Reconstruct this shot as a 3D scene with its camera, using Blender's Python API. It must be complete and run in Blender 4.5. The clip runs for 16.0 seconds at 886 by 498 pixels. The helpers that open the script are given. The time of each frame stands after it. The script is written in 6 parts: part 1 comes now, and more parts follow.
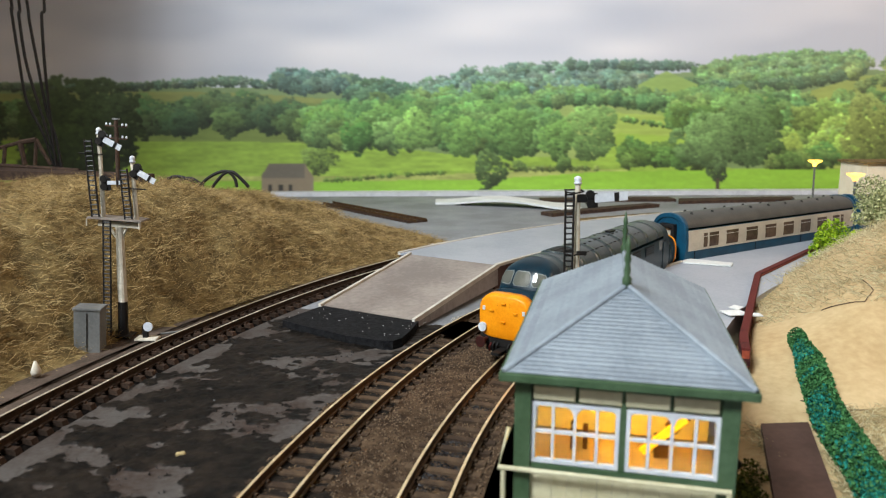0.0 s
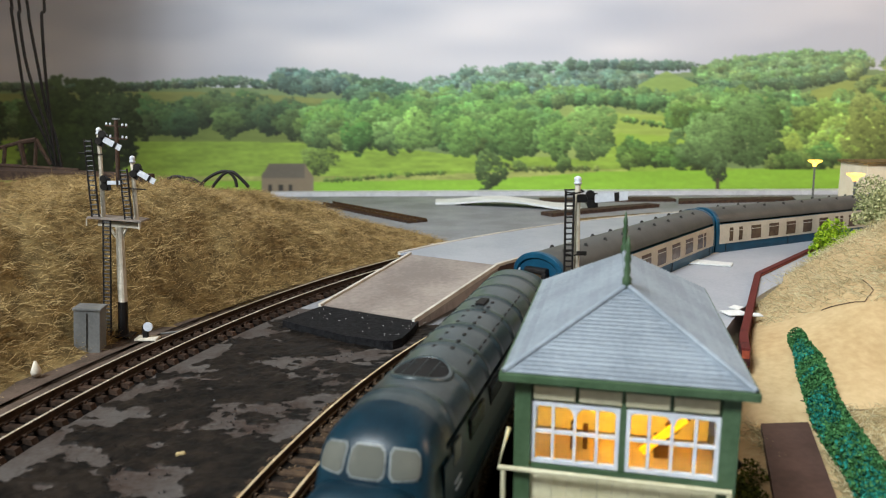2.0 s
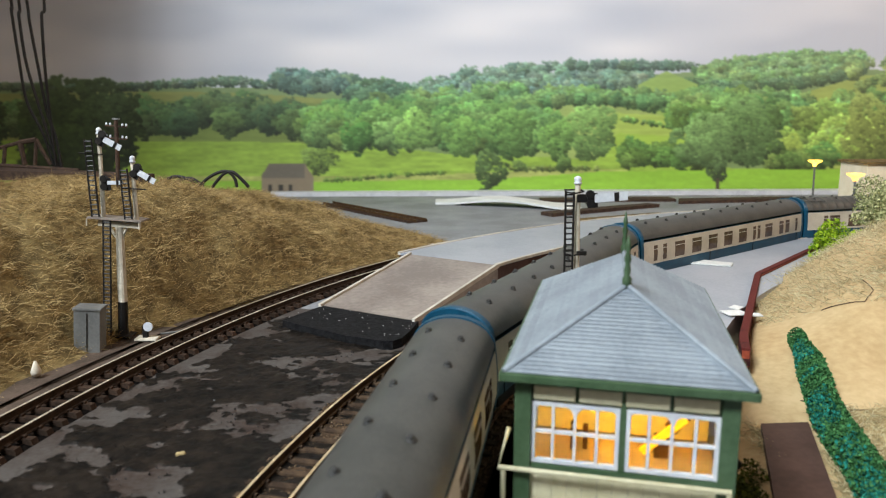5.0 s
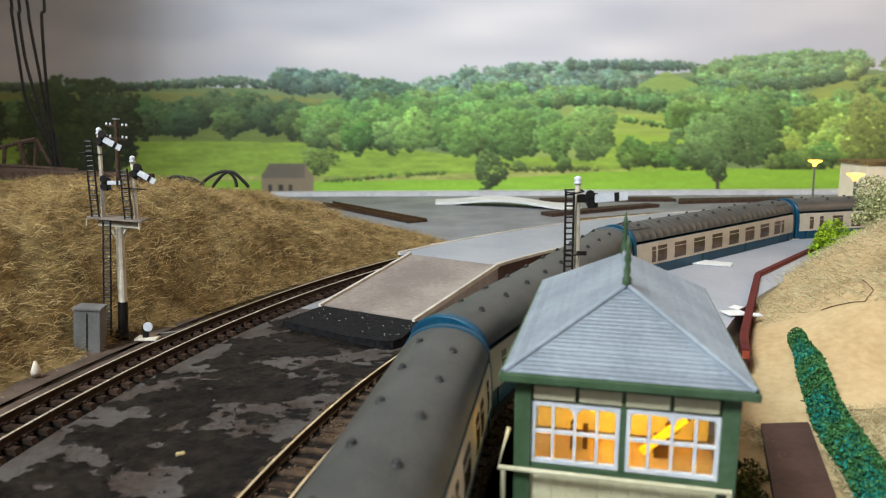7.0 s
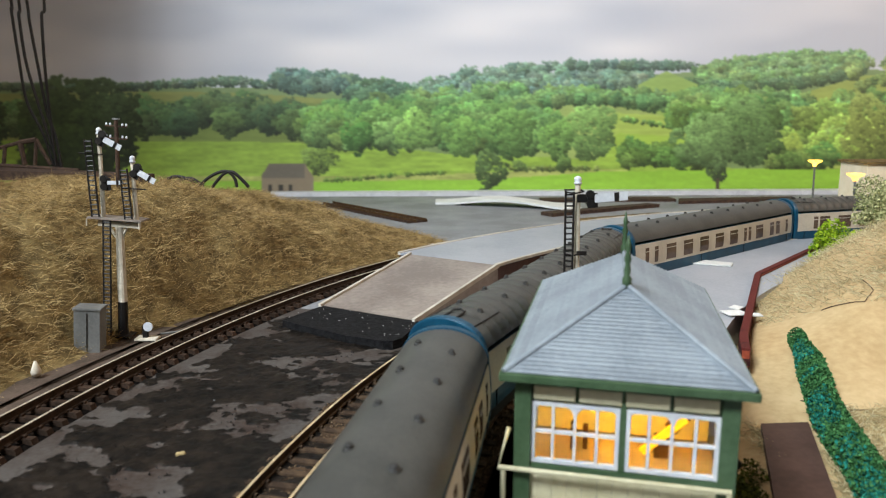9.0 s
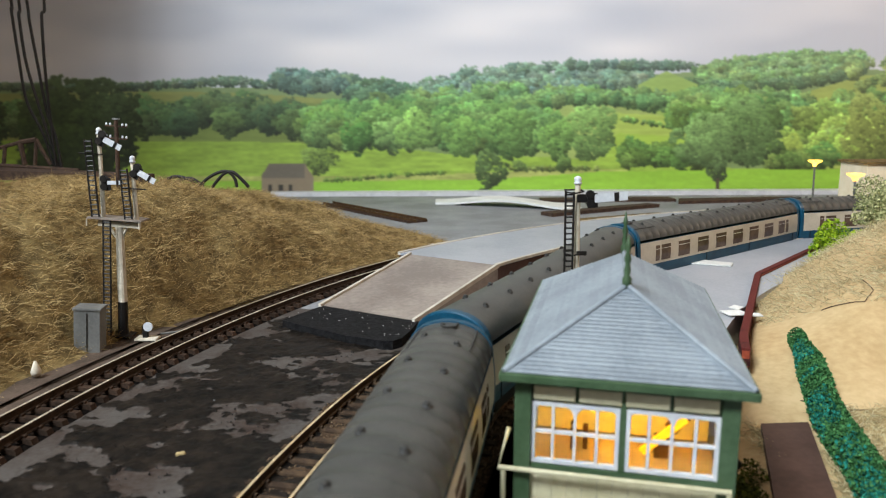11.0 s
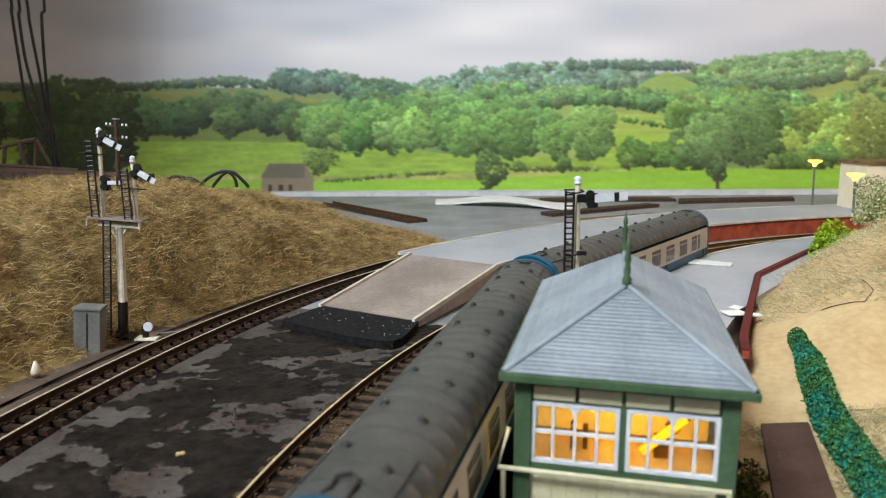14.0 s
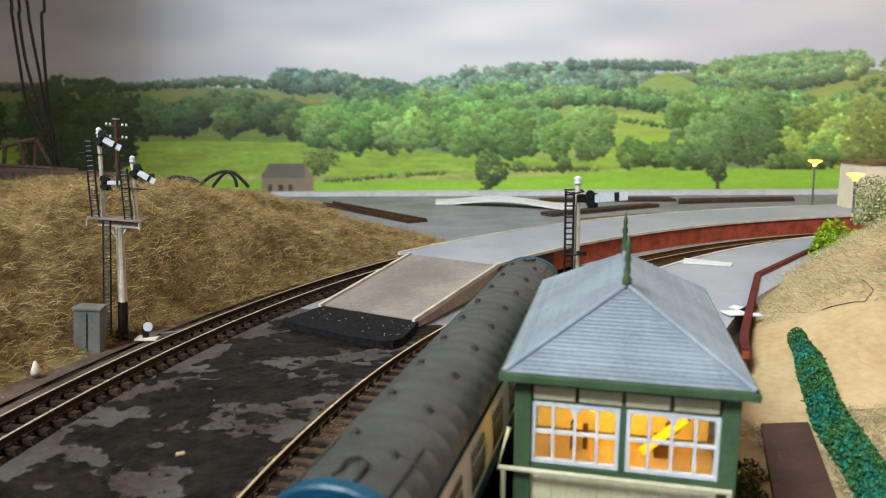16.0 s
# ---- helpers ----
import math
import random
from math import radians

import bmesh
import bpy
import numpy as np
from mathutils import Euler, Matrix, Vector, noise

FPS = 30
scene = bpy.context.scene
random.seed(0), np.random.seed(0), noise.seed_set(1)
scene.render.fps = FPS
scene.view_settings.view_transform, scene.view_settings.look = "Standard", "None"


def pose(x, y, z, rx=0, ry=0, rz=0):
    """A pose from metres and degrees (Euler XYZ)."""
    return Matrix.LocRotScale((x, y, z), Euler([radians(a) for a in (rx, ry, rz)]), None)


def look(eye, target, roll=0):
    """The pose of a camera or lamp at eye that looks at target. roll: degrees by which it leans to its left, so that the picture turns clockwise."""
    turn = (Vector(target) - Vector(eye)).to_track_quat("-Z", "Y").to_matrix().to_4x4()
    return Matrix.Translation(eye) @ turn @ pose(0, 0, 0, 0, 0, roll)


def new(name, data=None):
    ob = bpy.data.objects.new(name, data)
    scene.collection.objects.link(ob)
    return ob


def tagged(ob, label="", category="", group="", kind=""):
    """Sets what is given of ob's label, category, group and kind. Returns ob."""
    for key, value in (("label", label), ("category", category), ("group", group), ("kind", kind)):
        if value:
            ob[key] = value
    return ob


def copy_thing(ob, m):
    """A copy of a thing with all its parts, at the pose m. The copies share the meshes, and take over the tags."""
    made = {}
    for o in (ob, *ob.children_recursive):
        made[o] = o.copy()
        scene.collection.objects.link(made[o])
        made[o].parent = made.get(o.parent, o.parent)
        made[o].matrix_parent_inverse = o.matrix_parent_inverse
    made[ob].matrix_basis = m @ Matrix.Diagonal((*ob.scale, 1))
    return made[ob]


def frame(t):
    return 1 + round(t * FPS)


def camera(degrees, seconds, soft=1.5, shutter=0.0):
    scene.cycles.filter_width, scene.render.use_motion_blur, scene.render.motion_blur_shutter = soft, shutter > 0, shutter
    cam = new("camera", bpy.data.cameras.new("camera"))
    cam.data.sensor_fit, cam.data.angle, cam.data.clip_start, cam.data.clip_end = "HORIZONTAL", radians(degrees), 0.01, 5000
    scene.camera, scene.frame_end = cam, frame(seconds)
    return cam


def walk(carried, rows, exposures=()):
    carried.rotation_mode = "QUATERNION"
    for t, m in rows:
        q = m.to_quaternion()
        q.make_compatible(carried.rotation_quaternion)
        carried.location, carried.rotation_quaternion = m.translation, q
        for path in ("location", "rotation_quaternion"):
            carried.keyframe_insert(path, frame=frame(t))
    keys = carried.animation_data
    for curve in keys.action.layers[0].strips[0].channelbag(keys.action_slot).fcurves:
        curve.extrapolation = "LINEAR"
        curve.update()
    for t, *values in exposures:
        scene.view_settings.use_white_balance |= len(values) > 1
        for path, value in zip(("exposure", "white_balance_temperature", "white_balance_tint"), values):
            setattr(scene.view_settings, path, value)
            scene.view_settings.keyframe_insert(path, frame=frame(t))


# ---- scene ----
cam = camera(64, 16.0, 1.1)
cam.data.dof.use_dof, cam.data.dof.focus_distance, cam.data.dof.aperture_fstop = True, 0.46, 20.0
EYE = pose(0, 0, 0.125, 90 - 10.344, 0, 0)
walk(cam, [(0, EYE), (16, EYE)])

# ---- light: a room with a ceiling panel and a warm lamp ----
world = bpy.data.worlds.new("room_air")
scene.world = world
world.use_nodes = True
world.node_tree.nodes["Background"].inputs[0].default_value = (0.75, 0.80, 0.9, 1)
world.node_tree.nodes["Background"].inputs[1].default_value = 0.015
scene.view_settings.exposure = 0.0


def area_lamp(name, eye, target, sx, sy, watts, col):
    d = bpy.data.lights.new(name, "AREA")
    d.shape, d.size, d.size_y, d.energy, d.color = "RECTANGLE", sx, sy, watts, col
    ob = new(name, d)
    ob.matrix_world = look(eye, target)
    return ob


area_lamp("ceiling_light", (-0.82, -0.60, 1.40), (0.25, 1.20, 0.35), 0.50, 0.50, 60.0, (0.87, 0.95, 1.0))
area_lamp("warm_light", (1.45, 0.35, 0.95), (0.35, 1.1, 0.20), 0.35, 0.35, 9.0, (1.0, 0.66, 0.42))


# ---- materials ----
def lin(r, g, b):
    return tuple(((c / 255) / 12.92 if c / 255 < 0.04045 else ((c / 255 + 0.055) / 1.055) ** 2.4) for c in (r, g, b))


def mat(name, a, b=None, rough=0.6, scale=120.0, fine=900.0, bump=0.0, depth=0.0004, metal=0.0, emit=0.0, lo=0.35, hi=0.65, island=0.0, rand=0.0, spec=0.3, stretch=None):
    """A surface of two colours that mix in patches of one size and grain of another."""
    m = bpy.data.materials.new(name)
    m.use_nodes = True
    nt = m.node_tree
    N, L = nt.nodes, nt.links
    bs = N["Principled BSDF"]
    bs.inputs["Roughness"].default_value = rough
    bs.inputs["Metallic"].default_value = metal
    bs.inputs["Specular IOR Level"].default_value = spec
    b = b or tuple(min(1, c * 1.25) for c in a)
    co = N.new("ShaderNodeTexCoord")
    mp = N.new("ShaderNodeMapping")
    L.new(co.outputs["Object"], mp.inputs[0])
    if stretch:
        mp.inputs["Scale"].default_value = stretch
    n1 = N.new("ShaderNodeTexNoise")
    n1.inputs["Scale"].default_value, n1.inputs["Detail"].default_value, n1.inputs["Roughness"].default_value = scale, 6, 0.6
    n2 = N.new("ShaderNodeTexNoise")
    n2.inputs["Scale"].default_value, n2.inputs["Detail"].default_value = fine, 3
    for n in (n1, n2):
        L.new(mp.outputs[0], n.inputs["Vector"])
    add = N.new("ShaderNodeMath")
    add.operation = "MULTIPLY_ADD"
    add.inputs[1].default_value = 0.45
    L.new(n2.outputs["Fac"], add.inputs[0])
    L.new(n1.outputs["Fac"], add.inputs[2])
    src = add.outputs[0]
    if island or rand:
        gi = N.new("ShaderNodeNewGeometry") if island else N.new("ShaderNodeObjectInfo")
        ad = N.new("ShaderNodeMath")
        ad.operation = "MULTIPLY_ADD"
        ad.inputs[1].default_value = island or rand
        L.new(gi.outputs["Random Per Island" if island else "Random"], ad.inputs[0])
        L.new(src, ad.inputs[2])
        sb = N.new("ShaderNodeMath")
        sb.operation = "SUBTRACT"
        sb.inputs[1].default_value = (island or rand) / 2
        L.new(ad.outputs[0], sb.inputs[0])
        src = sb.outputs[0]
    mr = N.new("ShaderNodeMapRange")
    mr.inputs["From Min"].default_value, mr.inputs["From Max"].default_value = lo + 0.225, hi + 0.225
    L.new(src, mr.inputs["Value"])
    mx = N.new("ShaderNodeMix")
    mx.data_type = "RGBA"
    mx.inputs["A"].default_value, mx.inputs["B"].default_value = (*a, 1), (*b, 1)
    L.new(mr.outputs[0], mx.inputs["Factor"])
    L.new(mx.outputs["Result"], bs.inputs["Base Color"])
    if bump:
        bp = N.new("ShaderNodeBump")
        bp.inputs["Strength"].default_value, bp.inputs["Distance"].default_value = bump, depth
        L.new(src, bp.inputs["Height"])
        L.new(bp.outputs[0], bs.inputs["Normal"])
    if emit:
        L.new(mx.outputs["Result"], bs.inputs["Emission Color"])
        bs.inputs["Emission Strength"].default_value = emit
    return m


M = {}
M["board"] = mat("grey_board_paint", lin(118, 120, 124), lin(142, 145, 150), 0.55, 18, 300, 0.15)
M["platform"] = mat("platform_grey_paint", lin(146, 152, 162), lin(164, 168, 176), 0.45, 14, 500, 0.1)
M["ramp"] = mat("ramp_card", lin(116, 105, 98), lin(150, 140, 131), 0.35, 16, 300, 0.15)
M["edge"] = mat("platform_edge_paint", lin(172, 166, 155), lin(206, 201, 190), 0.6, 60, 900)
M["brick"] = mat("red_brick_paper", lin(120, 52, 36), lin(165, 78, 52), 0.7, 90, 700, 0.2)
M["black"] = mat("black_felt", lin(15, 15, 16), lin(34, 34, 36), 0.9, 300, 1500, 0.8, spec=0.12)
M["sleeper"] = mat("dark_sleeper_plastic", lin(40, 30, 23), lin(68, 52, 42), 0.75, 200, 900, 0.2, rand=0.3, spec=0.15)
M["sleeper_old"] = mat("weathered_sleeper", lin(54, 40, 29), lin(84, 66, 49), 0.85, 200, 900, 0.3, rand=0.3)
M["rail"] = mat("rail_rusty_side", lin(70, 50, 32), lin(108, 80, 52), 0.5, 300, 1200, 0.1, metal=0.5)
M["railtop"] = mat("rail_polished_top", lin(206, 182, 138), lin(236, 214, 172), 0.35, 60, 900, metal=0.45)
M["raildark"] = mat("rail_dark_side", lin(40, 30, 24), lin(66, 50, 38), 0.5, 300, 1200, 0.1, metal=0.3)
M["railsilver"] = mat("rail_silver_top", lin(214, 204, 182), lin(238, 230, 212), 0.3, 60, 900, metal=0.5)
M["ballast"] = mat("brown_ballast", lin(52, 39, 28), lin(90, 72, 55), 0.95, spec=0.1, scale=140, fine=1400, bump=0.8, depth=0.0008)
M["stone"] = mat("ballast_grain", lin(54, 41, 30), lin(116, 96, 76), 0.9, 400, 2000, island=0.9)
M["grass"] = mat("straw_fibre", lin(108, 88, 52), lin(198, 172, 120), 0.8, 60, 500, island=0.7)
M["turf"] = mat("straw_mat", lin(78, 64, 36), lin(128, 108, 68), 0.95, 120, 800, 0.8, 0.001)
M["straw2"] = mat("pale_straw_fibre", lin(150, 139, 104), lin(206, 196, 158), 0.85, 60, 500, island=0.7)
M["cloth"] = mat("plaster_cloth", lin(176, 150, 108), lin(200, 176, 134), 0.75, 16, 260, 0.25, 0.001)
M["green"] = mat("signal_box_green", lin(56, 78, 53), lin(74, 96, 70), 0.45, 80, 600, 0.1)
M["cream"] = mat("cream_paint", lin(180, 174, 142), lin(202, 196, 166), 0.5, 50, 500, 0.1)
M["flaked"] = mat("torn_dark_ground", lin(80, 76, 73), lin(58, 48, 43), 0.6, 45, 500, 0.3, 0.0006, spec=0.2)
M["palestone"] = mat("pale_chips", lin(110, 106, 100), lin(176, 172, 166), 0.8, 400, 2000, island=0.9)
M["coal"] = mat("coal_black", lin(14, 14, 16), lin(40, 40, 44), 0.4, 400, 2000, island=0.8)
M["leaf"] = mat("hedge_foam", lin(34, 84, 44), lin(74, 128, 74), 0.85, 200, 900, island=0.8)
M["teal"] = mat("turquoise_foam", lin(18, 100, 88), lin(34, 136, 120), 0.85, 200, 900, island=0.8)
M["strawmat"] = mat("pale_straw_mat", lin(120, 104, 72), lin(170, 152, 112), 0.95, 120, 800, 0.8, 0.001, spec=0.1)
M["lime"] = mat("lime_foam", lin(96, 132, 14), lin(160, 190, 40), 0.85, 200, 900, island=0.8)
M["sage"] = mat("sage_foam", lin(122, 132, 84), lin(196, 196, 146), 0.85, 200, 900, island=0.8)
M["moss"] = mat("moss_foam", lin(40, 52, 12), lin(82, 92, 30), 0.9, 200, 900, island=0.8)
M["card"] = mat("brown_card", lin(66, 46, 40), lin(84, 62, 54), 0.6, 40, 400, 0.1)
M["signalwhite"] = mat("signal_white_paint", lin(186, 178, 160), lin(214, 206, 190), 0.5, 150, 900)
M["signalblack"] = mat("signal_black_paint", lin(18, 17, 17), lin(34, 31, 29), 0.5, 150, 900)
M["cabinet"] = mat("cabinet_grey", lin(96, 96, 94), lin(116, 116, 114), 0.6, 60, 700, 0.1)
M["earth"] = mat("pink_brown_earth", lin(58, 48, 40), lin(90, 76, 66), 0.95, 60, 700, 0.4)
M["strip"] = mat("faded_red_strip", lin(80, 58, 51), lin(102, 78, 69), 0.8, 120, 900, 0.2)
M["cable"] = mat("black_cable", lin(24, 22, 22), lin(36, 33, 32), 0.5)
M["oldtrack"] = mat("rusty_dark_scrap", lin(44, 32, 26), lin(78, 60, 48), 0.85, 150, 900, 0.3)
M["glow"] = mat("amber_lamp_glass", (1.0, 0.50, 0.06), (1.0, 0.62, 0.12), 0.4, emit=3.0)
M["paper"] = mat("white_paper_scrap", lin(206, 208, 206), lin(226, 228, 226), 0.6, 40, 400, 0.1)
M["lattice"] = mat("pale_facade", lin(226, 212, 182), lin(238, 226, 200), 0.7, 60, 500)
M["slate"] = mat("grey_blue_roof", lin(120, 129, 138), lin(142, 152, 161), 0.5, 40, 600, 0.15, rand=0.16)
M["white"] = mat("white_paint", lin(186, 190, 198), lin(208, 212, 218), 0.45, 60, 700, 0.05)
M["room"] = mat("room_wall_paint", lin(190, 186, 178), lin(205, 200, 192), 0.9, 3, 60)
# brown of the added block that shades the backscene
M["bulkhead"] = mat("shade_block_brown", lin(200, 176, 152), lin(212, 188, 164), 0.9, 3, 60)
M["underlay"] = mat("dark_cork_underlay", lin(8, 6, 5), lin(18, 14, 11), 0.95, 150, 900, 0.4, spec=0.05)
M["blue"] = mat("rail_blue_paint", lin(8, 58, 82), lin(16, 74, 100), 0.4, 60, 900, 0.05)
M["greyband"] = mat("pale_grey_paint", lin(172, 164, 148), lin(190, 182, 166), 0.45, 60, 900)
M["roof"] = mat("coach_roof_grey", lin(62, 63, 61), lin(76, 76, 73), 0.45, 50, 900, 0.05)
M["locoblue"] = mat("loco_dark_blue", lin(7, 32, 44), lin(14, 45, 58), 0.35, 60, 900, 0.05)
M["locoroof"] = mat("loco_roof_grey", lin(44, 56, 60), lin(66, 74, 76), 0.28, 60, 900, 0.05)
M["yellow"] = mat("warning_yellow", lin(226, 134, 10), lin(244, 156, 22), 0.4, 60, 900, 0.05)
M["chassis"] = mat("black_underframe", lin(14, 13, 13), lin(30, 27, 25), 0.6, 150, 900, 0.2)
M["glass"] = mat("dark_coach_window", lin(70, 58, 50), lin(98, 82, 70), 0.12, 60, 500)
M["metal"] = mat("wheel_steel", (0.35, 0.33, 0.3), (0.5, 0.48, 0.45), 0.35, 200, 900, metal=1.0)


# ---- mesh helpers ----
def part(name, bm, material, parent=None, label="", smooth=False, kind=""):
    me = bpy.data.meshes.new(name)
    bm.to_mesh(me)
    bm.free()
    if smooth:
        me.polygons.foreach_set("use_smooth", [True] * len(me.polygons))
    for m in (material if isinstance(material, (list, tuple)) else [material]):
        me.materials.append(m)
    ob = new(name, me)
    if parent:
        ob.parent = parent
    return tagged(ob, label, kind=kind)


def box(bm, c, s, rz=0.0, taper=1.0, mi=0):
    """A box with its centre and sizes; taper narrows its top."""
    vs = []
    for z in (-0.5, 0.5):
        k = taper if z > 0 else 1.0
        for x, y in ((-0.5, -0.5), (0.5, -0.5), (0.5, 0.5), (-0.5, 0.5)):
            px, py = x * s[0] * k, y * s[1] * k
            vs.append(bm.verts.new((c[0] + px * math.cos(rz) - py * math.sin(rz), c[1] + px * math.sin(rz) + py * math.cos(rz), c[2] + z * s[2])))
    for f in ((3, 2, 1, 0), (4, 5, 6, 7), (0, 1, 5, 4), (1, 2, 6, 5), (2, 3, 7, 6), (3, 0, 4, 7)):
        bm.faces.new([vs[i] for i in f]).material_index = mi
    return bm


def cyl(bm, a, b, r0, r1=None, n=12, caps=True):
    """A tapered rod from a to b."""
    a, b = Vector(a), Vector(b)
    r1 = r0 if r1 is None else r1
    d = (b - a).normalized()
    u = d.orthogonal().normalized()
    w = d.cross(u)
    rings = [[bm.verts.new(p + (u * math.cos(2 * math.pi * i / n) + w * math.sin(2 * math.pi * i / n)) * r) for i in range(n)] for p, r in ((a, r0), (b, r1))]
    for i in range(n):
        bm.faces.new((rings[0][i], rings[0][(i + 1) % n], rings[1][(i + 1) % n], rings[1][i]))
    if caps:
        bm.faces.new(rings[0][::-1])
        bm.faces.new(rings[1])
    return bm


def tube(bm, pts, r, n=6):
    """One bent rod through the points."""
    P = [Vector(p) for p in pts]
    rings, u = [], None
    for i, p in enumerate(P):
        d = (P[min(i + 1, len(P) - 1)] - P[max(i - 1, 0)]).normalized()
        u = d.orthogonal() if u is None else u - d * u.dot(d)
        u = u.normalized()
        w = d.cross(u)
        rings.append([p + (u * math.cos(2 * math.pi * k / n) + w * math.sin(2 * math.pi * k / n)) * r for k in range(n)])
    return loft(bm, rings)


def lathe(bm, profile, c=(0, 0, 0), n=16):
    """Rings of (radius, height) about an upright axis."""
    rings = [[bm.verts.new((c[0] + r * math.cos(2 * math.pi * i / n), c[1] + r * math.sin(2 * math.pi * i / n), c[2] + z)) for i in range(n)] for r, z in profile]
    for p, q in zip(rings[:-1], rings[1:]):
        for i in range(n):
            bm.faces.new((p[i], p[(i + 1) % n], q[(i + 1) % n], q[i]))
    bm.faces.new(rings[0][::-1])
    bm.faces.new(rings[-1])
    return bm


def loft(bm, rings, close=True, caps=True, mi=0):
    """Skin between rings of points."""
    R = [[bm.verts.new(p) for p in r] for r in rings]
    n = len(R[0])
    for p, q in zip(R[:-1], R[1:]):
        for i in range(n if close else n - 1):
            bm.faces.new((p[i], p[(i + 1) % n], q[(i + 1) % n], q[i])).material_index = mi
    if caps and close:
        bm.faces.new(R[0][::-1]).material_index = mi
        bm.faces.new(R[-1]).material_index = mi
    return bm


def bevelled(bm, w, seg=2):
    bmesh.ops.bevel(bm, geom=list(bm.edges), offset=w, segments=seg, affect="EDGES", profile=0.6)
    return bm


def sheet(f, x0, x1, y0, y1, nx, ny):
    bm = bmesh.new()
    g = [[bm.verts.new((x, y, f(x, y))) for x in np.linspace(x0, x1, nx)] for y in np.linspace(y0, y1, ny)]
    for a, b in zip(g[:-1], g[1:]):
        for i in range(nx - 1):
            bm.faces.new((a[i], a[i + 1], b[i + 1], b[i]))
    return bm


def thing(name, m, label, category, group=""):
    ob = new(name)
    ob.empty_display_size = 0.01
    ob.matrix_world = m
    return tagged(ob, label, category, group)


def sstep(a, b, x):
    t = min(1.0, max(0.0, (x - a) / (b - a)))
    return t * t * (3 - 2 * t)


def fbm(x, y, s, z=0.0):
    return noise.fractal(Vector((x * s, y * s, z)), 1.0, 2.0, 4)


# ---- the plan: curves of the tracks about one centre ----
OX, OY = 0.667, 0.076
RA, RB = 0.741, 0.6885
CX, CY, RC = 0.6817, 0.1279, 0.877
RAIL_TOP = 0.0
GROUND = -0.0065


LEAD = 0.165


def on_arc(cx, cy, r, s, lead=LEAD):
    """The place and way of travel at s metres along a track that curves and then runs out straight at the angle lead."""
    q = r * math.pi / 2
    if s > q:
        return Vector((cx + s - q, cy + r, 0)), Vector((-1, 0, 0))
    a = math.pi - max(s, lead * r) / r
    p, d = Vector((cx + r * math.cos(a), cy + r * math.sin(a), 0)), Vector((-math.sin(a), math.cos(a), 0))
    return p + d * max(0.0, lead * r - s), d


# ---- room ----
def slab(name, c, s, material, kind="structure", label="", category=""):
    return tagged(part(name, box(bmesh.new(), c, s), material), label, category, kind=kind)


slab("floor", (0.8, 0.0, -0.96), (6.4, 6.4, 0.04), M["room"], label="plain grey room floor under the layout", category="floor")
slab("ceiling", (0.8, 0.0, 1.62), (6.4, 6.4, 0.04), M["room"], label="plain pale room ceiling", category="ceiling")
slab("wall_north", (0.8, 1.55, 0.33), (6.4, 0.06, 2.54), M["room"], label="plain pale wall behind the backscene", category="wall")
slab("wall_south", (0.8, -3.1, 0.33), (6.4, 0.06, 2.54), M["room"], label="plain pale wall of the room", category="wall")
slab("wall_west", (-1.15, -0.8, 0.33), (0.06, 4.7, 2.54), M["room"], label="plain pale side wall of the room", category="wall")
slab("wall_east", (3.9, -0.8, 0.33), (0.06, 4.7, 2.54), M["room"], label="plain pale side wall of the room", category="wall")

# unseen block below the ceiling, added to shade the west end of the backscene
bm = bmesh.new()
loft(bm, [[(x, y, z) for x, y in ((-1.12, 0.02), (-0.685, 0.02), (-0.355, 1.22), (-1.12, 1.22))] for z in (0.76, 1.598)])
tagged(part("ceiling_bulkhead", bm, M["bulkhead"]), "unseen brown block added below the west ceiling to shade the backscene", "bulkhead", kind="structure")

# baseboard: one grey painted sheet that carries the layout
slab("ground", (1.2, -0.72, GROUND - 0.02), (4.4, 4.05, 0.04), M["board"], label="grey painted baseboard of the model railway", category="baseboard")


